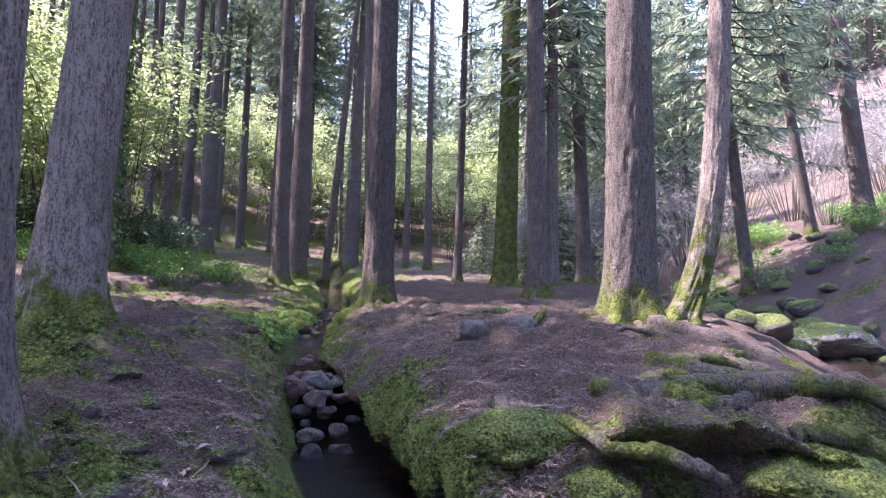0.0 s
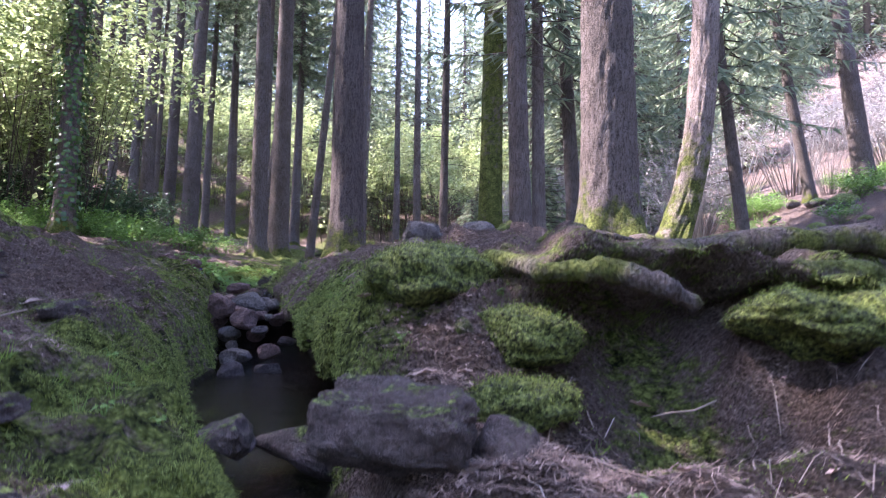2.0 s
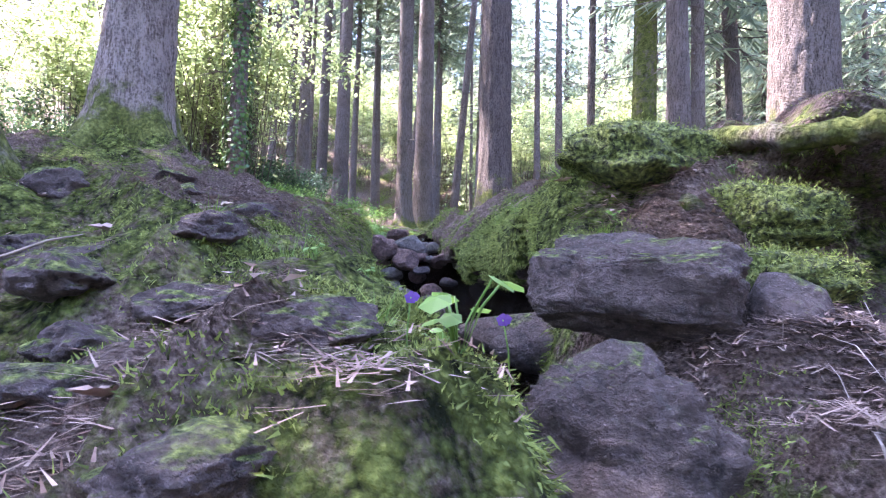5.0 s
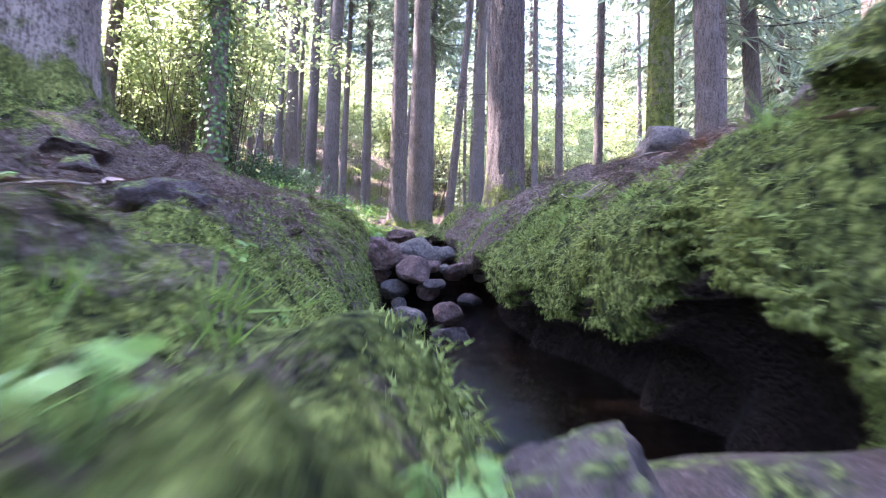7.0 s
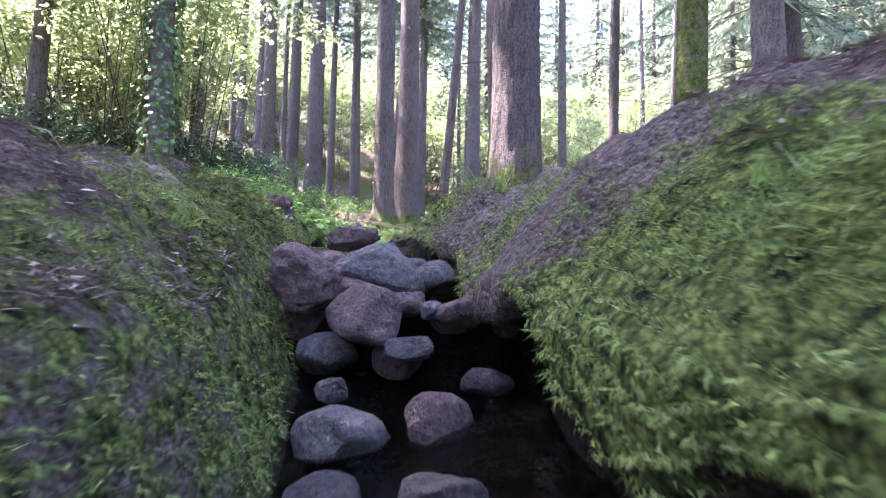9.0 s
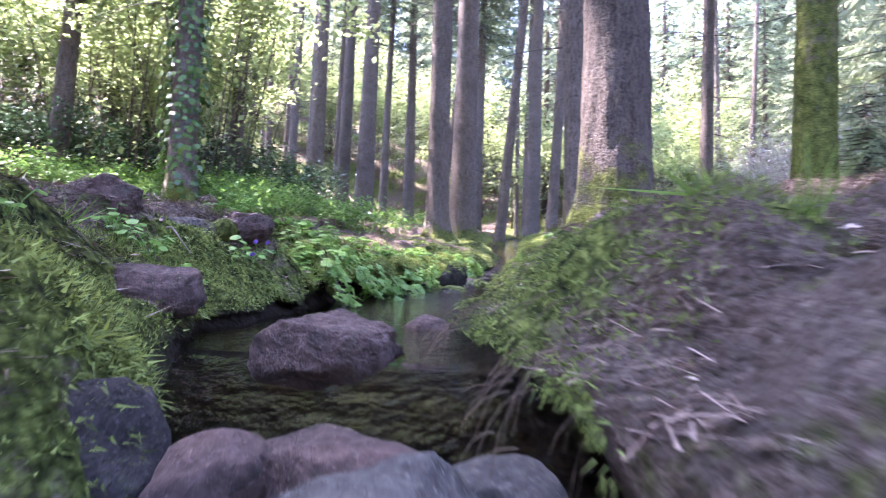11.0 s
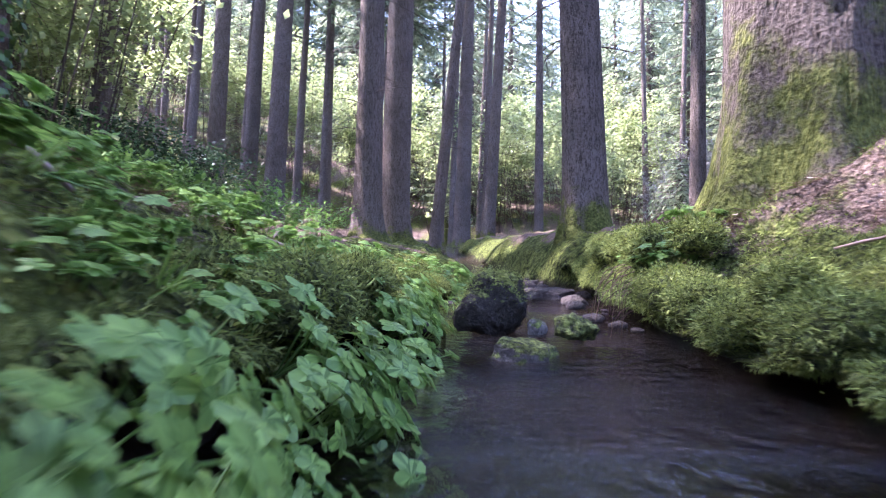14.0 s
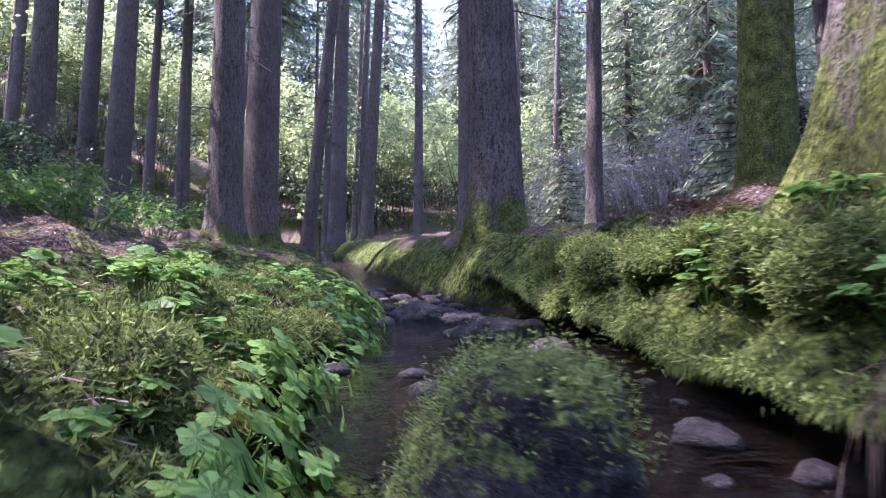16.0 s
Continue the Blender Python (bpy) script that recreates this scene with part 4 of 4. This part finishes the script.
# stones on the mound of the bank
rock("rock", 0.3, 5.6, gz(0.3, 5.6), (0.24, 0.18, 0.12), M_GREY, 360, "dark grey stone sticking out of the mossy mound", turn=20)
rock("rock", 0.75, 5.85, gz(0.75, 5.85) + 0.02, (0.22, 0.18, 0.12), M_GREY, 361, "rounded dark stone on the mossy mound")
rock("rock", 0.7, 7.6, gz(0.7, 7.6), (0.22, 0.18, 0.12), M_MOSSY, 362, "mossy hump of stone on the ground")
# the second brook and its boulders
rock("boulder", 6.7, 10.4, 0.75, (0.95, 0.7, 0.3), M_PALE, 370, "large flat pale boulder with moss on its side", turn=-8, detail=5)
rng = random.Random(31)
for i in range(30):
    x, y = rng.uniform(4.6, 8.2), rng.uniform(8.5, 15)
    s = rng.uniform(0.16, 0.34)
    rock("boulder", x, y, gz(x, y) + s * 0.25, (s * 1.2, s, s * 0.75), M_MOSSY, 380 + i, "rounded moss-covered boulder beside the brook", turn=i * 40, group="mossy boulders by the brook", detail=3)
for i in range(26):
    x, y = rng.uniform(8.2, 15), rng.uniform(13, 21)
    s = rng.uniform(0.15, 0.4)
    rock("boulder", x, y, gz(x, y) + s * 0.2, (s * 1.2, s, s * 0.7), M_MOSSY, 420 + i, "mossy stone on the wooded slope", turn=i * 70, group="mossy stones on the slope", detail=2)

# ---------------------------------------------------------------- roots


def root_limb(name, pts, radii, mat, label, seed):
    """A gnarled surface root along rough points."""
    rng = random.Random(seed)
    fine, rad = [], []
    for i in range(len(pts) - 1):
        a, b = Vector(pts[i]), Vector(pts[i + 1])
        for k in range(6):
            f = k / 6
            fine.append(a.lerp(b, f) + Vector((rng.uniform(-1, 1), rng.uniform(-1, 1), rng.uniform(-1, 1))) * 0.012)
            rad.append((radii[i] * (1 - f) + radii[i + 1] * f) * rng.uniform(0.86, 1.16))
    fine.append(Vector(pts[-1]))
    rad.append(radii[-1])
    v, f = tube(fine, rad, 12)
    ob = mesh_object(name, v, f, mat)
    return tagged(ob, label, "root", group="tree roots over the bank")


ROOT_MAT = make_bark("mossy_root_bark", 0.0, 0.5, 0.6)
rng = random.Random(41)


def over(x, y, dz=0.0):
    return (x, y, gz(x, y) + dz)


root_limb("tree_root", [over(0.66, 3.3, -0.02), (0.83, 2.98, 0.7), (1.05, 2.88, 0.7), (1.2, 2.82, 0.65), (1.34, 2.84, 0.57)], [0.035, 0.042, 0.045, 0.04, 0.026], ROOT_MAT, "thick mossy root jutting out over the broken bank", 1)
root_limb("tree_root", [over(1.7, 5.0, 0.03), over(2.2, 4.6, 0.06), over(2.7, 4.4, 0.1), over(3.1, 4.1, 0.05)], [0.09, 0.09, 0.08, 0.05], ROOT_MAT, "heavy mossy root crossing the slope", 2)
root_limb("tree_root", [over(1.6, 4.2, 0.04), over(2.1, 3.9, 0.08), over(2.6, 3.8, 0.08), over(3.2, 3.4, 0.0)], [0.07, 0.08, 0.07, 0.04], ROOT_MAT, "heavy mossy root crossing the slope", 3)
root_limb("tree_root", [over(2.4, 6.9, 0.02), over(3.0, 6.3, 0.04), over(3.6, 5.9, 0.06), over(4.3, 5.5, 0.02)], [0.1, 0.09, 0.08, 0.04], ROOT_MAT, "long mossy root reaching down to the brook", 4)
root_limb("tree_root", [over(1.2, 4.4, 0.02), over(1.0, 3.9, 0.04), over(1.05, 3.5, 0.05), over(1.1, 3.3, -0.02)], [0.04, 0.06, 0.06, 0.04], ROOT_MAT, "mossy root running down the bank", 5)
root_limb("tree_root", [over(0.3, 3.9, 0.0), over(0.35, 3.5, 0.04), over(0.5, 3.15, 0.04), over(0.55, 2.9, 0.0)], [0.04, 0.055, 0.05, 0.03], ROOT_MAT, "mossy root running down the bank", 6)
root_limb("tree_root", [over(-3.3, 6.5, 0.0), over(-2.6, 6.3, 0.02), over(-2.1, 6.1, 0.01), over(-1.7, 6.0, -0.03)], [0.04, 0.05, 0.04, 0.02], ROOT_MAT, "bare root across the trodden path", 8)
for i in range(26):
    x, y = rng.uniform(-0.6, 3.6), rng.uniform(5.2, 9.5)
    if i > 17:
        x, y = rng.uniform(-3.6, -1.9), rng.uniform(5.4, 8.6)
    if abs(x - float(stream_x(y))) < 0.7:
        x += 0.9 if x > stream_x(y) else -0.9
    a, n = rng.uniform(-0.5, 0.5) + (0 if rng.random() < 0.7 else 1.5), rng.uniform(0.12, 0.28)
    pts = [over(x + math.cos(a) * n * k + rng.uniform(-0.04, 0.04), y + math.sin(a) * n * k, h) for k, h in ((-2, -0.03), (-1, 0.012), (0, 0.02), (1, 0.012), (2, -0.03))]
    r = rng.uniform(0.018, 0.04)
    root_limb("tree_root", pts, [r * 0.6, r, r * 1.1, r, r * 0.5], ROOT_MAT, "low worn root in the needle litter", 60 + i)

for i in range(12):
    x, y = rng.uniform(1.4, 3.0), rng.uniform(3.1, 5.2)
    a, n = rng.uniform(-0.6, 0.2), rng.uniform(0.14, 0.3)
    pts = [over(x + math.cos(a) * n * k + rng.uniform(-0.05, 0.05), y + math.sin(a) * n * k, h) for k, h in ((-2, -0.03), (-1, 0.03), (0, 0.06), (1, 0.04), (2, -0.04))]
    r = rng.uniform(0.035, 0.065)
    root_limb("tree_root", pts, [r * 0.6, r, r * 1.1, r, r * 0.4], ROOT_MAT, "gnarled mossy root over the bank", 90 + i)

# ---------------------------------------------------------------- moss, needles, leaves on the ground
g = np.random.default_rng(7)
NV = len(GX) * len(GY)
normals = np.empty(NV * 3)
ground.data.vertices.foreach_get("normal", normals)
normals = normals.reshape(-1, 3)
P = np.stack([XS, YS, ZZ], -1).reshape(-1, 3)
MO = (mossy(XX, YY) + 0.55 * lumps(XX, YY, 0.16, 51)).reshape(-1)
MO[under_lip(XX, YY).reshape(-1)] = 0.0
ABOVE = (ZZ - water_z(YY)).reshape(-1)
SIDE = np.abs(XX - stream_x(YY)).reshape(-1)
INNER = (P[:, 0] > -4.4) & (P[:, 0] < 4.1) & (P[:, 1] > 0.7) & (P[:, 1] < 12.4) & (ABOVE > 0.045)


def blades(name, pick, length, width, mat, upright, hang, parent=None):
    """Loose blades rooted at the picked vertices of the ground."""
    n = len(pick)
    p = P[pick] + g.normal(0, 0.012, (n, 3)) * (1, 1, 0.3)
    d = normals[pick] * upright + g.normal(0, 0.55, (n, 3)) + np.array([0, 0, -hang])
    d /= np.linalg.norm(d, axis=1, keepdims=True)
    L = length * g.uniform(0.5, 1.4, (n, 1)) * (1 + 0.6 * lumps(p[:, 0] + p[:, 2], p[:, 1], 0.06, 52))[:, None]
    w = np.cross(d, g.normal(0, 1, (n, 3)))
    w = w / np.linalg.norm(w, axis=1, keepdims=True) * width * g.uniform(0.6, 1.3, (n, 1))
    base = p - normals[pick] * 0.006
    return soup(name, np.stack([base - w, base + w, base + d * L], 1), mat, parent)


near_w = np.exp(-SIDE / 1.1) + 0.08
score = near_w * np.clip(MO - 0.35, 0, 1) * INNER
score = score * np.where(P[:, 1] < 2.6, 1.6, 1.0) * (1 + 3 * np.clip(1 - normals[:, 2], 0, 1))
pick = g.choice(NV, 600000, p=score / score.sum())
steepness = np.clip(1 - normals[:, 2], 0, 1)
flat, wall = pick[steepness[pick] < 0.45], pick[steepness[pick] >= 0.45]
moss_bed = blades("moss", flat, 0.011, 0.0021, M_MOSS, 1.0, 0.0)
tagged(moss_bed, "soft green moss growing over the banks", "moss", kind="stuff")
moss_hang = blades("hanging_moss", wall, 0.017, 0.0018, M_MOSS, 0.9, 0.75)
tagged(moss_hang, "shaggy green moss hanging from the bank edge", "moss", kind="stuff")
score = (near_w + 0.12) * np.clip(0.75 - MO, 0, 1) * INNER * (normals[:, 2] > 0.6) * ~((P[:, 0] > -0.75) & (P[:, 0] < 0.15) & (P[:, 1] > 1.85) & (P[:, 1] < 3.2)) * ~((P[:, 0] > -1.0) & (P[:, 0] < -0.35) & (P[:, 1] > 5.3) & (P[:, 1] < 6.4))
score[under_lip(XX, YY).reshape(-1)] = 0.0
pick = g.choice(NV, 150000, p=score / score.sum())
n = len(pick)
a = g.uniform(0, 6.28, n)
d = np.stack([np.cos(a), np.sin(a), g.uniform(-0.15, 0.25, n)], -1) * g.uniform(0.015, 0.05, (n, 1))
w = np.stack([-np.sin(a), np.cos(a), 0 * a], -1) * 0.0021
p = P[pick] + np.stack([g.normal(0, 0.015, n), g.normal(0, 0.015, n), g.uniform(0.002, 0.014, n)], -1)
tagged(soup("needle_litter", np.stack([p - d - w, p + d, p - d + w], 1), M_NEEDLE), "fallen brown needles and twig bits on the soil", "litter", kind="stuff")
pick = g.choice(NV, 16000, p=score / score.sum())
n = len(pick)
u, v = g.normal(0, 1, (n, 3)) * (1, 1, 0.35), g.normal(0, 1, (n, 3)) * (1, 1, 0.35)
k = g.uniform(0.004, 0.014, (n, 1))
p = P[pick] + np.stack([g.normal(0, 0.015, n), g.normal(0, 0.015, n), g.uniform(0.004, 0.014, n)], -1)
tagged(soup("leaf_litter", np.stack([p, p + u * k, p + v * k], 1), M_DEADLEAF), "bits of dry brown leaf and bark on the soil", "litter", kind="stuff")
tuft = g.choice(NV, 70, p=(INNER * (MO > 0.5) * (steepness < 0.4) * (P[:, 1] < 9) * np.exp(-SIDE / 0.5)) / (INNER * (MO > 0.5) * (steepness < 0.4) * (P[:, 1] < 9) * np.exp(-SIDE / 0.5)).sum())
tagged(blades("grass_tufts", np.repeat(tuft, 20), 0.075, 0.0018, M_GRASS, 1.3, 0.0), "thin green grass tufts in the moss", "grass", kind="stuff")



def fuzz(ob, count, length, width, low=-0.3):
    """Moss blades all over a stone or cushion, as a part of it."""
    me = ob.data
    m = len(me.vertices)
    co, no = np.empty(m * 3), np.empty(m * 3)
    me.vertices.foreach_get("co", co)
    me.vertices.foreach_get("normal", no)
    co, no = co.reshape(-1, 3), no.reshape(-1, 3)
    k = g.choice(np.nonzero(no[:, 2] > low)[0], count)
    d = no[k] + g.normal(0, 0.55, (count, 3)) + (0, 0, -0.25)
    d /= np.linalg.norm(d, axis=1, keepdims=True)
    w = np.cross(d, g.normal(0, 1, (count, 3)))
    w = w / np.linalg.norm(w, axis=1, keepdims=True) * width
    p = co[k] + g.normal(0, 0.012, (count, 3)) - no[k] * 0.004
    tagged(soup("moss_coat", np.stack([p - w, p + w, p + d * length * g.uniform(0.5, 1.4, (count, 1))], 1), M_MOSS, ob), kind="stuff")


for ob in CUSHIONS:
    fuzz(ob, 7000, 0.013, 0.0017)
fuzz(BOULDER, 9000, 0.005, 0.001, 0.35)

# pale dry rootlets over the dark soil below the bank
n = 480
x, y = g.uniform(0.6, 2.6, n), g.uniform(1.5, 2.9, n)
a, L = g.uniform(0, 6.28, n), g.uniform(0.03, 0.14, n)
strands = []
for k in range(n):
    px, py = x[k], y[k]
    base = np.array([px, py, gz(px, py) + 0.004])
    q = np.array([px + math.cos(a[k]) * L[k], py + math.sin(a[k]) * L[k], 0])
    q[2] = gz(q[0], q[1]) + g.uniform(0.0, 0.02)
    mid = (base + q) / 2 + (g.uniform(-0.02, 0.02), g.uniform(-0.02, 0.02), g.uniform(0.005, 0.03))
    wv = np.array([-math.sin(a[k]), math.cos(a[k]), 0]) * g.uniform(0.0008, 0.002)
    strands += [[base - wv, base + wv, mid + wv], [base - wv, mid + wv, mid - wv], [mid - wv, mid + wv, q]]
tagged(soup("dry_rootlets", np.array(strands), M_ROOTLET), "tangle of pale dry rootlets on dark soil", "roots", kind="stuff")

# fallen leaves, each curled
rng = random.Random(61)


def bank_x(y, side, d):
    """x of a point d metres back from the water's edge."""
    return float(stream_x(y)) + side * (float(np.interp(y, WIDE_Y, WIDE_W)) + 0.16 + d)


def dead_leaf(x, y, s, seed):
    r = random.Random(seed)
    verts, faces = [(0, 0, 0)], []
    n = 14
    for k in range(n):
        a = 2 * math.pi * k / n
        q = s * (0.75 + 0.3 * math.cos(5 * a + seed)) * (1.5 if abs(math.cos(a)) > 0.8 else 1)
        verts.append((q * math.cos(a), 0.65 * q * math.sin(a), s * 0.35 * r.random() + 0.25 * s * abs(math.sin(a))))
    verts += [(vx, vy, vz - 0.0015) for vx, vy, vz in verts]
    for k in range(n):
        faces.append((0, 1 + k, 1 + (k + 1) % n))
        faces.append((n + 1, n + 2 + (k + 1) % n, n + 2 + k))
    ob = mesh_object("fallen_leaf", verts, faces, M_DEADLEAF)
    ob.location, ob.rotation_euler = (x, y, gz(x, y) + 0.006), (r.uniform(-0.3, 0.3), r.uniform(-0.3, 0.3), r.uniform(0, 6.28))
    tagged(ob, "dry curled pale brown leaf on the ground", "leaf", group="fallen leaves")


for i in range(90):
    x, y = rng.uniform(-1.8, 1.6), rng.uniform(1.3, 3.6)
    if i > 50:
        y = rng.uniform(3.4, 9.8)
        x = float(stream_x(y)) + rng.choice((-1, 1)) * rng.uniform(0.5, 1.5)
    if gz(x, y) > float(water_z(y)) + 0.05 and not (-1.0 < x < 0.15 and 1.7 < y < 3.3):
        dead_leaf(x, y, rng.uniform(0.014, 0.032), i)
for i in range(70):
    x, y = rng.uniform(-1.6, 1.8), rng.uniform(1.3, 4.5)
    if i > 36:
        y = rng.uniform(4.5, 10)
        x = float(stream_x(y)) + rng.choice((-1, 1)) * rng.uniform(0.45, 1.6)
    a, n = rng.uniform(0, 6.28), rng.uniform(0.05, 0.16)
    pts = [over(x + math.cos(a) * n * k + rng.uniform(-0.01, 0.01), y + math.sin(a) * n * k, 0.012 + rng.uniform(0, 0.02)) for k in (-1, -0.3, 0.4, 1)]
    if max(p[2] for p in pts) - min(p[2] for p in pts) > 0.09 or pts[0][2] < float(water_z(y)) + 0.1 or (-1.0 < x < 0.2 and 1.7 < y < 3.4) or (-1.1 < x < -0.2 and 5.2 < y < 6.5):
        continue
    v, f = tube(pts, [0.003, 0.004, 0.0035, 0.0015], 5)
    tagged(mesh_object("fallen_twig", v, f, M_TWIG), "thin dry twig lying in the litter", "twig", group="fallen twigs")


# ---------------------------------------------------------------- herbs on the banks
def leaf_shape(c, d, n, s, lobes):
    """A lobed leaf as triangles round its middle."""
    d = (d - n * d.dot(n)).normalized()
    e = n.cross(d)
    ring = []
    k = 6 * lobes
    for i in range(k):
        a = 2 * math.pi * i / k
        q = s * (0.72 + 0.28 * math.cos(lobes * a)) * (1 - 0.35 * (abs(a - math.pi) < 0.5))
        ring.append(c + d * (q * math.cos(a) + 0.35 * s) + e * q * math.sin(a) - n * 0.12 * q * q / s)
    return [[tuple(c + d * 0.3 * s + n * 0.02 * s), tuple(ring[i]), tuple(ring[(i + 1) % k])] for i in range(k)]


def leaf_data(seed, height, size, lobes):
    """One leaf on its stalk, leaning towards +x."""
    r = random.Random(seed)
    h, lean = height * r.uniform(0.55, 1.1), r.uniform(0.25, 0.9)
    top = Vector((lean * h, 0, h))
    stick = tube([(0, 0, -0.02), tuple(top * 0.5 + Vector((0, 0, 0.12 * h))), tuple(top)], [0.0016, 0.0013, 0.001], 4)
    tris = []
    for k in range(3 if lobes == 3 else 1):
        n = Vector((r.uniform(0.0, 0.5), r.uniform(-0.3, 0.3), 1)).normalized()
        b = (k - 1) * 1.25 + r.uniform(-0.2, 0.2) if lobes == 3 else r.uniform(-0.4, 0.4)
        tris += leaf_shape(top, Vector((math.cos(b), math.sin(b), 0)), n, size * r.uniform(0.8, 1.2), lobes)
    loose = ([p for t in tris for p in t], [(3 * k, 3 * k + 1, 3 * k + 2) for k in range(len(tris))])
    return data_of("leaf", [stick, loose], M_HERB)


ROUND = [leaf_data(600 + k, 0.055, 0.017, 1) for k in range(5)]
LOBED = [leaf_data(610 + k, 0.09, 0.022, 3) for k in range(6)]


def herb(kind, i, x, y, s, label, name="herb_plant", z=None):
    """A rosette of stalked leaves."""
    r = random.Random(i * 13 + len(kind))
    root = new(name)
    root.location = (x, y, gz(x, y) if z is None else z)
    root.rotation_euler, root.scale = (0, 0, i * 2.1), (s, s, s)
    for k in range(8 if kind is ROUND else 10):
        ob = child("leaf", kind[(i + k) % len(kind)], root)
        q = r.uniform(0.75, 1.25)
        ob.rotation_euler, ob.scale = (r.uniform(-0.2, 0.2), r.uniform(-0.2, 0.2), k * 2.4 + r.uniform(-0.4, 0.4)), (q, q, q)
    return tagged(root, label, "plant", group="herbs on the stream banks")


for i in range(170):
    y = rng.uniform(7.8, 12.2)
    x = bank_x(y, -1, abs(rng.gauss(0, 0.25)))
    herb(LOBED, i, x, y, rng.uniform(0.45, 0.85), "leafy green herb with lobed leaves on the mossy bank")
for i in range(110):
    y = rng.uniform(8.0, 11.8)
    plant = herb(LOBED, i + 7, bank_x(y, -1, rng.uniform(-0.17, -0.03)), y, rng.uniform(0.55, 1.0), "leafy green herb with lobed leaves on the mossy bank")
    plant.rotation_euler = (0, radians(rng.uniform(25, 60)), 0)
    plant.location.z = gz(plant.location.x - 0.06, y) - 0.02
for i in range(60):
    y = rng.uniform(6.8, 8.6)
    x = bank_x(y, -1, abs(rng.gauss(0, 0.16)))
    herb(ROUND, i, x, y, rng.uniform(0.6, 1.1), "violet plant with round heart-shaped leaves", "violet_plant")
for i in range(16):
    y = rng.uniform(9.9, 10.7)
    x = bank_x(y, 1, abs(rng.gauss(0, 0.12)))
    herb(LOBED, i, x, y, rng.uniform(0.6, 1.0), "sunlit leafy herb hanging over the bank")
for i in range(34):
    y = rng.uniform(2.0, 6.5)
    x = bank_x(y, rng.choice((-1, -1, 1)), rng.uniform(0.08, 0.7))
    herb(ROUND, i, x, y, rng.uniform(0.35, 0.7), "small round-leaved plant in the moss", "violet_plant")


def violet(x, y, z, seed):
    """One violet: a nodding flower of five petals on a thin stalk."""
    r = random.Random(seed)
    root = new("violet_flower")
    root.location = (x, y, z)
    bend = Vector((r.uniform(-0.02, 0.02), -0.015, 0.09))
    v, f = tube([(0, 0, -0.15), tuple(bend * 0.6), tuple(bend)], [0.0012, 0.0011, 0.001], 5)
    mesh_object("stalk", v, f, M_HERB, root)
    for k in range(5):
        a = 2 * math.pi * k / 5 + 0.3
        d = Vector((math.cos(a), -0.35, math.sin(a))).normalized()
        soup("petal", leaf_shape(bend, d, Vector((0.1, -1, 0.3)).normalized(), 0.0065 if k else 0.0085, 1), M_VIOLET, root)
    tagged(root, "small purple-blue violet in flower", "flower", group="violets")


for i, (x, y, dz) in enumerate([(0.005, 1.75, None), (0.145, 1.76, None), (bank_x(7.6, -1, 0.06), 7.6, 0.02), (bank_x(7.48, -1, 0.03), 7.48, 0.0), (bank_x(7.38, -1, 0.0), 7.38, -0.02)]):
    violet(x, y, (0.16 if i == 0 else 0.135) if dz is None else gz(x, y) + dz, i)
for i, (x, y, s) in enumerate([(0.08, 1.73, 1.4), (0.02, 1.9, 0.8), (0.05, 1.5, 0.9), (-0.1, 2.6, 0.9), (0.95, 2.3, 0.6), (bank_x(7.45, -1, 0.05), 7.45, 1.3), (bank_x(6.9, -1, 0.02), 6.9, 1.1)]):
    herb(ROUND, i, x, y, s, "violet plant with pale heart-shaped leaves", "violet_plant")

# rootlets and dry blades hanging from the bank's lip
r = random.Random(91)
pieces = []
for _ in range(34):
    y = 9.91 + r.gauss(0, 0.035)
    x = -1.93 + r.gauss(0, 0.018)
    z, L = gz(-1.66, y) + r.uniform(-0.03, 0.01), r.uniform(0.05, 0.14)
    sway, far = r.uniform(-0.02, 0.02), r.uniform(-0.02, 0.01)
    pts = [(x + 0.035 * (1 - f) ** 3 + far * f, y + sway * f, z - 0.04 - L * f ** 1.5) for f in (0, 0.12, 0.25, 0.4, 0.6, 0.8, 1)]
    pieces.append(tube(pts, [0.0009, 0.001, 0.001, 0.0009, 0.0008, 0.0007, 0.0004], 4))
hang = new("hanging_rootlets", data_of("hanging_rootlets", pieces, M_ROOTBROWN))
tagged(hang, "bunch of brown rootlets hanging from the bank", "roots", kind="stuff")

pieces = []
for _ in range(70):
    y = r.uniform(6.3, 7.2)
    x = float(stream_x(y)) + float(np.interp(y, WIDE_Y, WIDE_W)) + r.uniform(-0.02, 0.14)
    z, L = gz(x + 0.14, y), r.uniform(0.05, 0.15)
    sway, far = r.uniform(-0.06, 0.06), r.uniform(-0.04, 0.0)
    pts = [(x + 0.05 * (1 - f) ** 2 + far * f, y + sway * f, z - 0.02 - L * f ** 1.6) for f in (0, 0.15, 0.3, 0.5, 0.75, 1)]
    pieces.append(tube(pts, [0.0005, 0.0006, 0.0006, 0.0005, 0.0004, 0.0002], 4))
fringe = new("hanging_rootlets", data_of("hanging_rootlets", pieces, M_ROOTBROWN))
tagged(fringe, "fringe of dry rootlets along the bank edge", "roots", kind="stuff")
